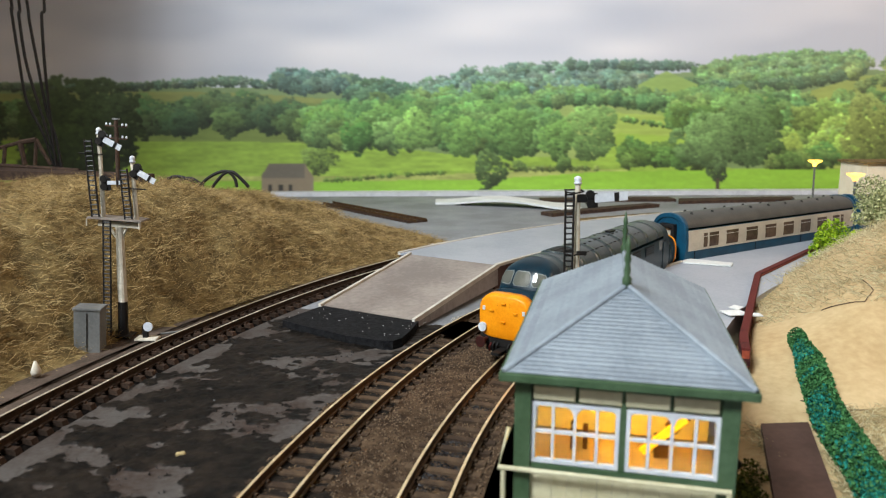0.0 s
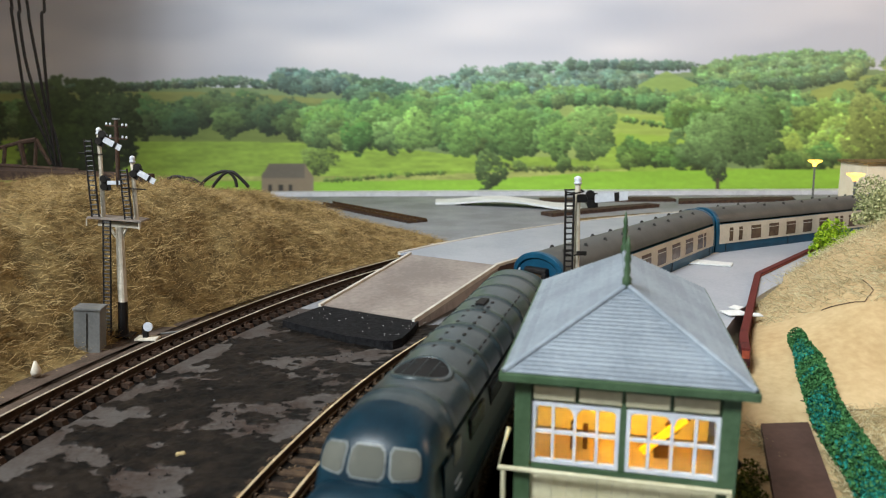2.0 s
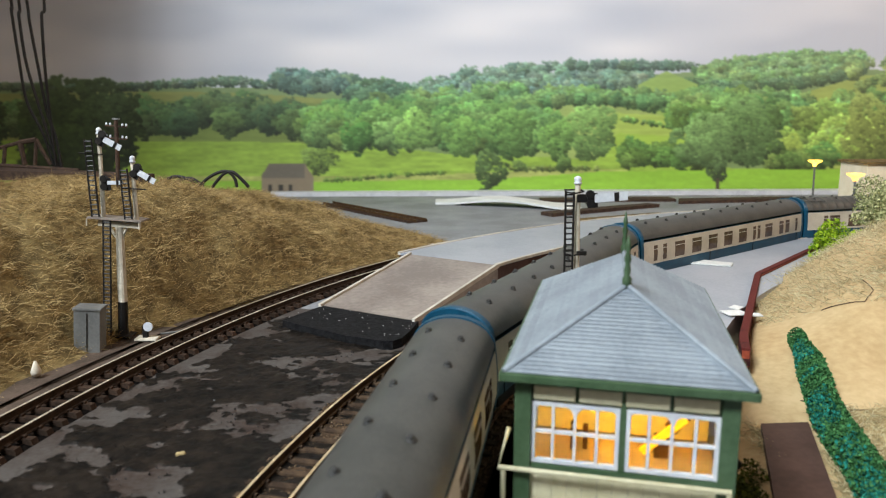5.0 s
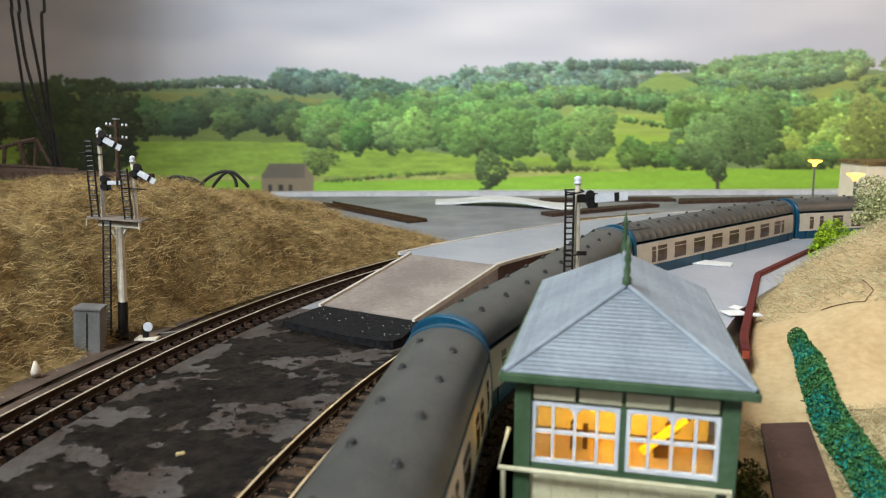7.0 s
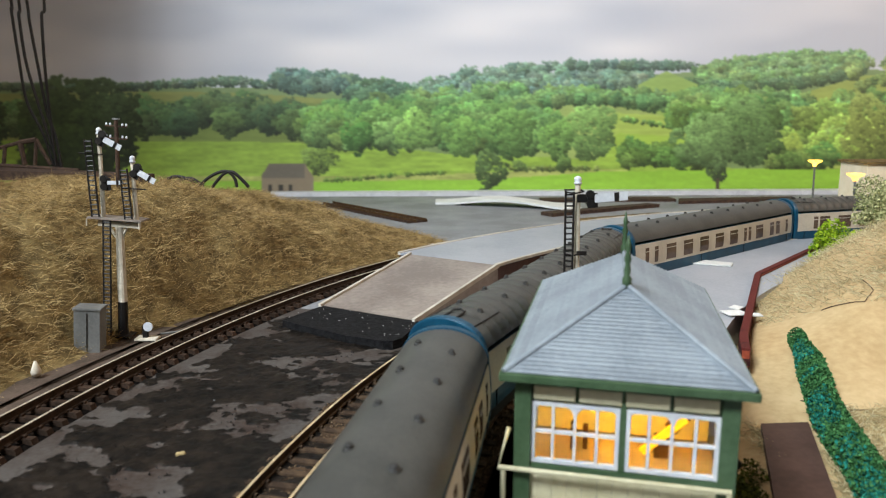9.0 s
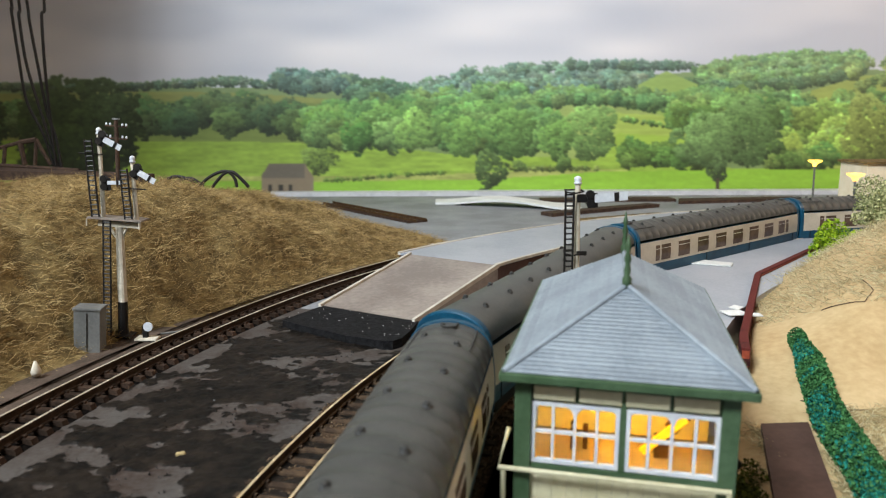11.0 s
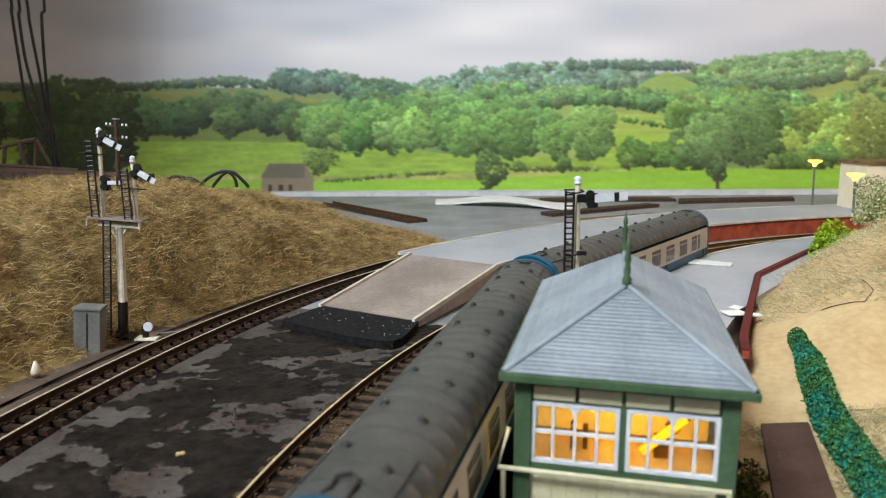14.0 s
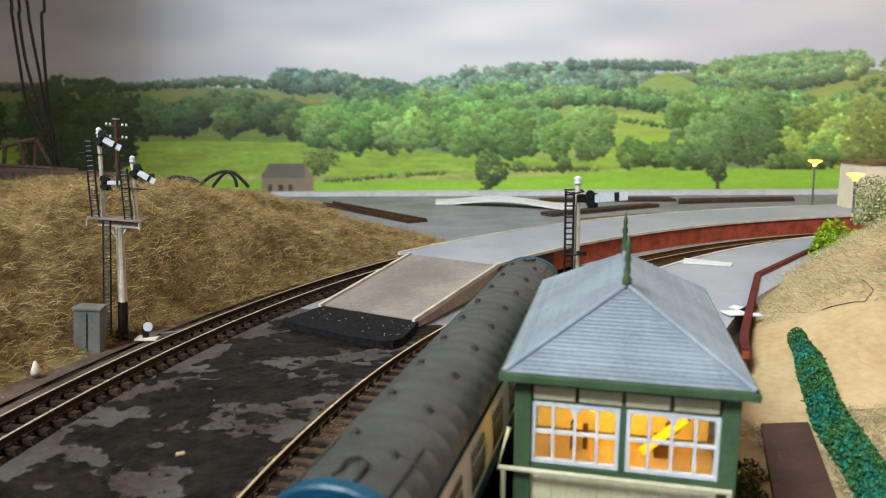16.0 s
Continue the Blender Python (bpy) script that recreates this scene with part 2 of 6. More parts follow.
# ---- printed backscene ----
def landscape(u, v):
    """The colours of the printed view on an even lattice of u by v, in pixels of the camera's view from its upper left
    corner.
    """
    rng = np.random.default_rng(7)
    nu, nv = len(u), len(v)
    U, V = np.meshgrid(u, v)
    C = np.zeros((nv, nu, 3))

    def wob(s, k, amp):
        """A smooth uneven line along u."""
        ph = rng.uniform(0, 6.28, k)
        return sum(amp / (i + 1) * np.sin(u / s * (i + 1) * 1.7 + ph[i]) for i in range(k))

    def lattice_noise(su, sv):
        gu, gv = int((u[-1] - u[0]) / su) + 3, int((v[-1] - v[0]) / sv) + 3
        g = rng.random((gv, gu))
        fu, fv = (u - u[0]) / su, (v - v[0]) / sv
        iu, iv = fu.astype(int), fv.astype(int)
        tu, tv = fu - iu, fv - iv
        tu, tv = tu * tu * (3 - 2 * tu), tv * tv * (3 - 2 * tv)
        a = g[iv][:, iu] * (1 - tu) + g[iv][:, iu + 1] * tu
        b = g[iv + 1][:, iu] * (1 - tu) + g[iv + 1][:, iu + 1] * tu
        return a * (1 - tv[:, None]) + b * tv[:, None]

    # sky with soft cloud
    cloud = lattice_noise(300, 60) * 0.6 + lattice_noise(130, 34) * 0.4
    lo, hi = np.array([188, 195, 210.0]), np.array([226, 226, 232.0])
    C[:] = lo + (hi - lo) * np.clip((cloud - 0.25) * 1.8, 0, 1)[..., None]

    sky = C.copy()

    def fill(line_u, line_v, col, rough=0.0, amp=0.08):
        top = np.interp(u, line_u, line_v)
        if rough:
            top = top + wob(14, 6, rough)
        mask = V > top[None, :]
        mask &= (U >= line_u[0]) & (U <= line_u[-1])
        n = 1 + amp * (lattice_noise(40, 5) * 1.2 + lattice_noise(9, 3) * 0.8 - 1.0)
        C[mask] = (np.array(col, float)[None, None] * n[..., None])[mask]

    def clump(cu, cv, r, col):
        i0, i1 = np.searchsorted(u, (cu - r * 1.2, cu + r * 1.2))
        j0, j1 = np.searchsorted(v, (cv - r, cv + r))
        if i1 <= i0 or j1 <= j0:
            return
        du, dv = (u[i0:i1][None, :] - cu) / (r * 1.15), (v[j0:j1][:, None] - cv) / (r * 0.9)
        d = du * du + dv * dv + rng.uniform(-0.3, 0.3, (j1 - j0, i1 - i0))
        tone = 1.0 - 0.13 * dv - 0.06 * du + rng.normal(0, 0.06, d.shape)
        c = np.array(col)[None, None] * tone[..., None]
        sel = d < 1
        C[j0:j1, i0:i1][sel] = c[sel]

    def tree(cu, base, w, h, col, grain=1.0, trunk=True):
        n = int(w * h / (15 * grain * grain))
        pts = []
        for _ in range(n):
            a, q = rng.uniform(0, 6.28), math.sqrt(rng.random())
            pu, pv = math.cos(a) * q, math.sin(a) * q
            if pv > 0.5:
                pu *= 0.8
            pts.append((pv, pu))
        pts.sort()
        lobes = rng.uniform(0, 6.28, 4)
        m = max(4, int(w * h / 420))
        cent = np.stack([rng.uniform(-0.8, 0.8, m), rng.uniform(-0.85, 0.8, m)], 1)
        for pv, pu in pts:
            a = math.atan2(pv, pu)
            k = 1 + 0.13 * math.sin(3 * a + lobes[0]) + 0.09 * math.sin(5 * a + lobes[1])
            r = rng.uniform(1.7, 4.0) * grain
            o = np.array([pu, pv]) - cent
            o = o[np.argmin((o * o).sum(1))]
            s = 1.22 - 0.50 * (pv + 1) / 2 - 0.10 * pu - 0.50 * float(np.clip(o[1], -0.3, 0.3)) - 0.18 * float(np.clip(o[0], -0.3, 0.3)) + rng.normal(0, 0.06)
            s *= 0.8 if rng.random() < 0.16 else 1.0
            clump(cu + pu * w / 2 * k, base - h / 2 + pv * h / 2 * k, r, np.array(col) * s)

    def wood(pu, ptop, pbase, col, size, n, grain=1.0, spread=0.35):
        """A belt of trees along a line, from its far edge to its near edge."""
        rows = []
        for _ in range(n):
            x = rng.uniform(pu[0], pu[-1])
            k = rng.random()
            rows.append((k, x))
        rows.sort()
        for k, x in rows:
            a, b = np.interp(x, pu, ptop), np.interp(x, pu, pbase)
            h = size * rng.uniform(0.7, 1.25)
            base = a + h * 0.75 + (b - a - h * 0.75) * k
            tree(x, max(base, a + h * 0.8), h * rng.uniform(0.9, 1.4), h, np.array(col) * (1 + rng.normal(0, spread * 0.3)) * np.array([1 + rng.normal(0, 0.06), 1, 1 + rng.normal(0, 0.07)]), grain)

    W0, W1 = u[0], u[-1]
    # far hills and fields
    fill([W0, 100, 240, 620, 740, 1000, 1230, 1450, W1], [165, 158, 152, 160, 160, 140, 128, 118, 150], (122, 150, 84))
    wood([W0, 240, 350, 420, 470], [150, 150, 141, 137, 147], [158, 158, 156, 155, 158], (78, 104, 74), 13, 220, 0.6)
    wood([485, 520, 580, 632], [128, 124, 128, 142], [168, 170, 170, 164], (78, 110, 92), 26, 46, 0.8)
    wood([735, 800, 860, 950, 1050, 1150], [148, 128, 118, 113, 110, 125], [185, 180, 178, 172, 165, 160], (92, 124, 98), 20, 230, 0.75)
    wood([1010, 1080, 1150, 1230], [108, 108, 111, 113], [126, 124, 124, 126], (80, 110, 90), 16, 44, 0.7)
    wood([1235, 1300, 1400, 1450, 1530], [116, 104, 93, 88, 92], [160, 160, 156, 152, 130], (96, 134, 72), 17, 260, 0.7)
    wood([1180, 1300, 1420, 1530], [140, 146, 140, 118], [164, 164, 160, 140], (74, 106, 66), 17, 90, 0.7)
    fill([1130, 1180, 1235], [150, 126, 150], (146, 182, 74))
    fill([1380, 1450, 1530, W1], [178, 156, 134, 140], (158, 176, 72))
    wood([1500, 1540, W1], [112, 104, 104], [170, 165, 160], (110, 136, 66), 22, 60, 0.8)
    # left far field
    fill([W0, 240, 420, 620, 700], [172, 162, 164, 178, 190], (140, 148, 66))
    fill([240, 450, 640], [180, 176, 190], (118, 140, 58))
    wood([615, 650, 690, 740], [160, 142, 144, 156], [190, 188, 188, 190], (72, 108, 74), 26, 34, 0.85)
    # middle belt
    wood([690, 760, 850, 960, 1060, 1200, 1300, 1420, W1], [172, 160, 152, 152, 160, 160, 150, 160, 170], [215, 210, 205, 205, 205, 210, 210, 215, 220], (92, 134, 66), 28, 230, 0.9)
    fill([930, 990, 1080, 1200], [200, 186, 186, 210], (158, 182, 88))
    wood([930, 1000, 1080, 1200], [178, 168, 165, 176], [196, 192, 190, 200], (86, 126, 66), 22, 40, 0.8)
    fill([1060, 1090, 1190, 1240], [230, 200, 206, 230], (168, 196, 76))
    wood([1085, 1130, 1195], [205, 212, 222], [214, 220, 230], (96, 136, 58), 8, 30, 0.6)
    fill([1060, 1095, 1200, 1240], [262, 236, 242, 262], (158, 196, 60))
    # near meadow
    fill([W0, 240, 500, 690, 800, 960, 1100, 1300, W1], [250, 250, 252, 260, 274, 278, 286, 298, 298], (146, 184, 54), 0, 0.16)
    # near belt of trees
    wood([W0, 240, 330, 440, 560, 690], [192, 178, 176, 174, 188, 190], [250, 250, 250, 250, 252, 252], (66, 92, 46), 46, 120, 1.1)
    wood([560, 640, 700, 800, 900, 990], [196, 176, 178, 190, 186, 192], [270, 272, 274, 274, 276, 280], (88, 130, 60), 48, 130, 1.1)
    for x, b, w, h, c in ((735, 272, 66, 78, (118, 164, 72)), (815, 276, 72, 70, (104, 150, 64)), (905, 280, 86, 90, (96, 140, 62)), (1040, 282, 108, 96, (112, 154, 72)), (985, 284, 60, 70, (100, 144, 62))):
        tree(x, b, w, h, c, 1.1)
    wood([1105, 1160, 1260], [254, 258, 262], [302, 302, 302], (78, 110, 44), 36, 34, 1.0)
    wood([1200, 1280, 1360, 1390], [178, 160, 172, 200], [240, 240, 240, 240], (84, 122, 54), 44, 44, 1.1)
    wood([1370, 1430, 1500, W1], [190, 186, 190, 180], [298, 298, 300, 302], (118, 150, 62), 50, 100, 1.1)
    wood([1330, 1400, 1460], [250, 270, 270], [302, 304, 304], (84, 116, 48), 30, 24, 1.0)
    tree(1545, 300, 110, 130, (118, 136, 60), 1.2)
    tree(1240, 298, 100, 92, (100, 140, 72), 1.15)
    tree(1315, 300, 130, 118, (88, 124, 62), 1.15)
    tree(1262, 290, 96, 84, (104, 142, 74), 1.15)
    # meadow hedges, tracks and single trees
    fill([W0, 600, 800, 1000, 1110, 1111], [312, 312, 308, 300, 300, 400], (168, 178, 84), 0, 0.2)
    fill([W0, 560, 680, 840, 960, 1060, 1300, W1], [316, 322, 320, 318, 312, 304, 301, 300], (142, 198, 44), 0, 0.06)
    wood([575, 640, 700, 790], [318, 314, 308, 304], [322, 318, 313, 308], (96, 128, 44), 6, 60, 0.5)
    wood([900, 990, 1060], [296, 296, 296], [303, 303, 301], (100, 122, 52), 8, 40, 0.5)
    tree(868, 336, 58, 68, (74, 100, 48), 1.0)
    tree(918, 304, 22, 20, (86, 112, 50), 0.7)
    tree(998, 304, 26, 28, (88, 120, 52), 0.7)
    tree(1270, 322, 34, 44, (74, 100, 54), 0.8)
    C[(abs(U - 1270) < 2.5) & (V > 315) & (V < 337)] = (70, 62, 48)
    tree(565, 306, 64, 46, (104, 132, 52), 0.9)
    # barn
    r = (U > 462) & (U < 556) & (V > 290) & (V < 342) & (V > 290 + np.clip(476 - U, 0, 20) * 1.6) & (V > 290 + np.clip(U - 540, 0, 20) * 1.6)
    C[r] = (136, 120, 94)
    C[(U > 462) & (U < 540) & (V > 290 + np.clip(476 - U, 0, 20) * 1.6) & (V < 316)] = (106, 98, 84)
    for a in (478, 497, 514):
        C[(abs(U - a) < 4) & (V > 328) & (V < 340)] = (48, 44, 38)
    C *= 1 + 0.05 * (lattice_noise(6, 4)[..., None] - 0.5) * (V > 290)[..., None]
    # big tree at the west end
    for x, b, w, h in ((150, 262, 150, 130), (90, 300, 130, 150), (170, 330, 130, 150), (215, 262, 80, 96), (110, 335, 150, 110), (-60, 300, 130, 150)):
        tree(x, b, w, h, (50, 68, 30), 1.25)
    # print softness and a little grey
    for _ in range(1):
        P = np.pad(C, ((1, 1), (1, 1), (0, 0)), mode="edge")
        C = (P[:-2, 1:-1] + P[2:, 1:-1] + P[1:-1, :-2] + P[1:-1, 2:] + 2 * P[1:-1, 1:-1]) / 6
    grey = C.mean(2, keepdims=True)
    C = grey + (C - grey) * 0.84
    # summer haze of the photograph, stronger on the far hills
    land = (np.abs(C - (sky.mean(2, keepdims=True) + (sky - sky.mean(2, keepdims=True)) * 0.84)).sum(2) > 12)[..., None]
    haze = (0.05 + 0.20 * np.clip((215 - V) / 110, 0, 1))[..., None] * land
    C = C + (np.array([158, 178, 184.0]) - C) * haze
    return np.clip(C, 0, 255)


def backscene():
    us = np.arange(-330, 1990, 2.0)
    vs = np.concatenate([np.arange(-150, 80, 5.0), np.arange(80, 349.0, 1.7)])
    col = landscape(us, vs)
    c = col / 255.0
    c = np.where(c < 0.04045, c / 12.92, ((c + 0.055) / 1.055) ** 2.4) * 1.05
    U, V = np.meshgrid(us, vs)
    # pixels of the camera's view cast onto the board: the print hangs from 0.46 m down to the baseboard
    tilt = (441 - V) / 1254.66
    Z = 0.125 + 1.25 * np.tan(np.arctan(tilt) - math.radians(10.344))
    X = (U - 784) / 1254.66 * (0.98375 * 1.25 - 0.17955 * (Z - 0.125))
    Y = np.full_like(X, 1.25) + 0.055 * np.clip((U - 540) / 960, -0.6, 1.3) - 0.0
    k = Y / 1.25
    X, Z = X * k, 0.125 + (Z - 0.125) * k
    nv, nu = U.shape
    idx = np.arange(nv * nu).reshape(nv, nu)
    faces = np.stack([idx[:-1, :-1], idx[1:, :-1], idx[1:, 1:], idx[:-1, 1:]], -1).reshape(-1, 4)
    me = bpy.data.meshes.new("backdrop")
    me.from_pydata(np.stack([X, Y, Z], -1).reshape(-1, 3).tolist(), [], faces.tolist())
    at = me.color_attributes.new("print", "FLOAT_COLOR", "POINT")
    at.data.foreach_set("color", np.concatenate([c.reshape(-1, 3), np.ones((nv * nu, 1))], 1).ravel())
    m = bpy.data.materials.new("printed_backscene_paper")
    m.use_nodes = True
    nt = m.node_tree
    a = nt.nodes.new("ShaderNodeVertexColor")
    a.layer_name = "print"
    nt.links.new(a.outputs["Color"], nt.nodes["Principled BSDF"].inputs["Base Color"])
    nt.nodes["Principled BSDF"].inputs["Roughness"].default_value = 0.55
    me.materials.append(m)
    me.polygons.foreach_set("use_smooth", [True] * len(me.polygons))
    tagged(new("backdrop", me), "printed paper backscene of wooded hills and green fields", "backscene", kind="structure")


backscene()
# white painted strip along the foot of the backscene
strip = bmesh.new()
loft(strip, [[(x, y, z) for y, z in ((1.205 + k, GROUND), (1.205 + k, 0.001), (1.238 + k, 0.001), (1.238 + k, GROUND))] for x, k in ((-0.30, 0.02), (0.74, 0.058), (1.4, 0.085))])
tagged(part("trim", strip, M["white"]), "white painted edge strip below the backscene", "trim", kind="structure")


# ---- tracks ----
def track(name, cx, cy, r, s0, s1, pitch, m_sleeper, label, m_side=M["rail"], m_top=M["railtop"], lead=LEAD):
    tr = thing(name, Matrix.Identity(4), label, "railway track", "tracks")
    n = int((s1 - s0) / 0.012)
    ss = np.linspace(s0, s1, n)
    for off in (-0.0086, 0.0086):
        for nm, prof, m in (("rail", ((-0.0011, -0.0040), (-0.0011, -0.0034), (-0.0004, -0.003), (-0.0004, -0.0012), (-0.0006, -0.0008), (-0.0006, -0.0001), (0.0006, -0.0001), (0.0006, -0.0008), (0.0004, -0.0012), (0.0004, -0.003), (0.0011, -0.0034), (0.0011, -0.0040)), m_side),
                             ("rail_head", ((-0.00058, -0.0002), (-0.00052, 0.0001), (0.00052, 0.0001), (0.00058, -0.0002)), m_top)):
            rings = []
            for s in ss:
                p, d = on_arc(cx, cy, r, s, lead)
                side = Vector((d.y, -d.x, 0))
                rings.append([p + side * (off + a) + Vector((0, 0, b)) for a, b in prof])
            part(nm, loft(bmesh.new(), rings), m, tr)
    one = bmesh.new()
    box(one, (0, 0, -0.0053), (0.0036, 0.031, 0.0026), taper=0.94)
    for o in (-0.0086, 0.0086):
        for q in (-0.0018, 0.0018):
            box(one, (0, o + q, -0.0036), (0.0018, 0.0014, 0.0012))
    me = bpy.data.meshes.new("sleeper")
    one.to_mesh(me)
    one.free()
    me.materials.append(m_sleeper)
    s = s0
    while s < s1:
        p, d = on_arc(cx, cy, r, s, lead)
        ob = new("sleeper", me)
        ob.parent = tr
        ob.matrix_basis = Matrix.Translation(p) @ pose(0, 0, 0, 0, 0, math.degrees(math.atan2(d.y, d.x)) + random.uniform(-1, 1))
        s += pitch
    return tr


track("railway_track", OX, OY, RA, -0.15, 1.3, 0.0094, M["sleeper_old"], "ballasted brown railway track beside the platform")
track("railway_track", OX, OY, RB, -2.15, 2.9, 0.0094, M["sleeper_old"], "ballasted brown railway track under the train")
track("railway_track", CX, CY, RC, -0.10, 1.15, 0.0092, M["sleeper"], "dark sleepered railway track at the foot of the embankment", M["raildark"], M["railsilver"], 0.0)


# ---- platforms ----
def arc_pts(r, a0, a1, n, cx=OX, cy=OY):
    return [(cx + r * math.cos(math.radians(a)), cy + r * math.sin(math.radians(a))) for a in np.linspace(a0, a1, n)]


PT = 0.013


def left_platform():
    p = thing("platform", Matrix.Identity(4), "long curved grey station platform with red brick face", "platform")
    inner, outer = arc_pts(0.781, 143.2, 80, 60), arc_pts(0.876, 143.6, 80, 60)
    inner.append((2.2, OY + 0.79)), outer.append((2.2, OY + 0.885))
    bm = bmesh.new()
    loft(bm, [[(i[0], i[1], PT - 0.002), (i[0], i[1], PT), (o[0], o[1], PT), (o[0], o[1], PT - 0.002)] for i, o in zip(inner, outer)])
    part("surface", bm, M["platform"], p)
    for line, d in ((inner, 1), (outer, -1)):
        bm = bmesh.new()
        rings = []
        for x, y in line:
            v = Vector((x - OX, y - OY, 0)).normalized() * d
            rings.append([(x - v.x * 0.0008, y - v.y * 0.0008, PT - 0.0016), (x - v.x * 0.0008, y - v.y * 0.0008, PT + 0.0007), (x + v.x * 0.0022, y + v.y * 0.0022, PT + 0.0007), (x + v.x * 0.0022, y + v.y * 0.0022, PT - 0.0016)])
        part("edging", loft(bm, rings), M["edge"], p, "white platform edge")
        # first segments get dark brown: the train's shade is put into their colour
        for run, m, lb in ((line[:7], M["card"], "platform end face coloured dark for train shade"), (line[6:], M["brick"], "red brick platform face")):
            rings = []
            for x, y in run:
                v = Vector((x - OX, y - OY, 0)).normalized() * d
                rings.append([(x + v.x * k, y + v.y * k, z) for k, z in ((0.001, GROUND), (0.001, PT - 0.002), (0.003, PT - 0.002), (0.003, GROUND))])
            part("face", loft(bmesh.new(), rings), m, p, lb)
    # ramp down to the ground
    a, b, c, d = Vector((-0.083, 0.4713, 0)), Vector((-0.0175, 0.4337, 0)), Vector((0.0430, 0.5432, PT)), Vector((-0.0275, 0.590, PT))
    bm = bmesh.new()
    loft(bm, [[a + Vector((0, 0, -0.006)), a, d, d + Vector((0, 0, -0.016))], [b + Vector((0, 0, -0.006)), b, c, c + Vector((0, 0, -0.016))]])
    part("ramp", bm, M["ramp"], p, "brown card ramp")
    for q, w in ((a, d), (b, c)):
        bm = bmesh.new()
        k = (w - q).cross(Vector((0, 0, 1))).normalized() * 0.0011
        up = Vector((0, 0, 0.0016))
        loft(bm, [[e - k - up, e - k + up, e + k + up, e + k - up] for e in (q - (w - q) * 0.02, w)])
        part("edging", bm, M["edge"], p, "white ramp edge")


left_platform()


def right_platform():
    p = thing("platform", Matrix.Identity(4), "grey station platform bounded by a red brick wall", "platform")
    inner = arc_pts(0.677, 152, 80, 40)
    outer = [(0.10, 0.30)] + [(OX + (0.677 - 0.085) * math.cos(math.radians(a)), OY + (0.677 - 0.085) * math.sin(math.radians(a))) for a in np.linspace(150, 80, 39)]
    bm = bmesh.new()
    loft(bm, [[(i[0], i[1], GROUND), (i[0], i[1], PT), (o[0], o[1], PT), (o[0], o[1], GROUND)] for i, o in zip(inner, outer)])
    part("surface", bm, M["platform"], p)
    bm = bmesh.new()
    rings = []
    for x, y in inner:
        v = Vector((OX - x, OY - y, 0)).normalized()
        rings.append([(x - v.x * 0.001, y - v.y * 0.001, PT - 0.002), (x - v.x * 0.001, y - v.y * 0.001, PT + 0.0007), (x + v.x * 0.002, y + v.y * 0.002, PT + 0.0007), (x + v.x * 0.002, y + v.y * 0.002, PT - 0.002)])
    part("edging", loft(bm, rings), M["edge"], p, "white platform edge")


right_platform()
# black slab at the foot of the ramp
bm = bmesh.new()
q = [Vector((x, y, 0)) for x, y in ((-0.1022, 0.4359), (-0.0934, 0.4282), (-0.058, 0.4030), (-0.0345, 0.3925), (-0.0290, 0.3925), (-0.0242, 0.3975), (-0.0192, 0.4149), (-0.0155, 0.4330), (-0.0820, 0.4720))]
loft(bm, [[v + Vector((0, 0, z)) for v in q] for z in (GROUND, -0.0015, -0.0005)])
tagged(part("ramp_base", bm, M["black"]), "black felt covered slab at the foot of the platform ramp", "slab")


# ---- embankment ----
def bank_base(y):
    """How far east the bank reaches at y."""
    return CX - math.sqrt(max(0.0, (RC + 0.024) ** 2 - (y - CY) ** 2)) if y < 0.8 else -0.02


def bank_z(x, y):
    d = bank_base(y) - x
    top = float(np.interp(y - 0.12 * sstep(0.0, 0.25, d), (0.0, 0.30, 0.42, 0.50, 0.60, 0.70, 0.76), (0.073, 0.073, 0.077, 0.079, 0.060, 0.021, 0.0)))
    crease = 1 - abs(fbm(x + 0.4 * y, y, 9, 6.3)) * 2.2
    n = fbm(x, y, 11, 1.7) * 0.015 + fbm(x, y, 40, 3) * 0.005 - 0.013 * max(0.0, crease) ** 3
    d += 0.016 * sstep(0.41, 0.50, y)
    k = sstep(0.022, 0.110, d) * 0.70 + sstep(0.018, 0.055, d) * 0.30
    return GROUND - 0.002 + (0.0025 + top * k + n * sstep(0.020, 0.06, d) * min(1, top / 0.05)) * sstep(-0.003, 0.003, d) * sstep(0.0, 0.004, top)


tagged(part("embankment", sheet(bank_z, -0.95, 0.03, 0.05, 0.80, 150, 130), M["turf"], smooth=True), "dry straw coloured grassy embankment beside the track", "embankment", kind="structure")


# ---- hill on the east side ----
def fence_x(y):
    return float(np.interp(y, (0.20, 0.354, 0.502, 0.616, 0.75), (0.10, 0.156, 0.228, 0.33, 0.47)))


def hill_z(x, y):
    d = x - fence_x(y)
    z = (0.011 + 0.029 * sstep(0.0, 0.075, d)) * sstep(0.262, 0.40, y) + 0.010 * sstep(0.40, 0.55, y) * sstep(0.02, 0.10, d)
    z = z * sstep(-0.004, 0.004, d) + fbm(x, y, 20) * 0.0035 * sstep(0.02, 0.05, d)
    return GROUND + max(0.0, z + 0.004 * sstep(-0.002, 0.002, d))


tagged(part("hillside", sheet(hill_z, 0.10, 0.75, 0.20, 0.64, 120, 90), M["cloth"], smooth=True), "beige plaster cloth hillside with unfinished scenery", "hillside", kind="structure")


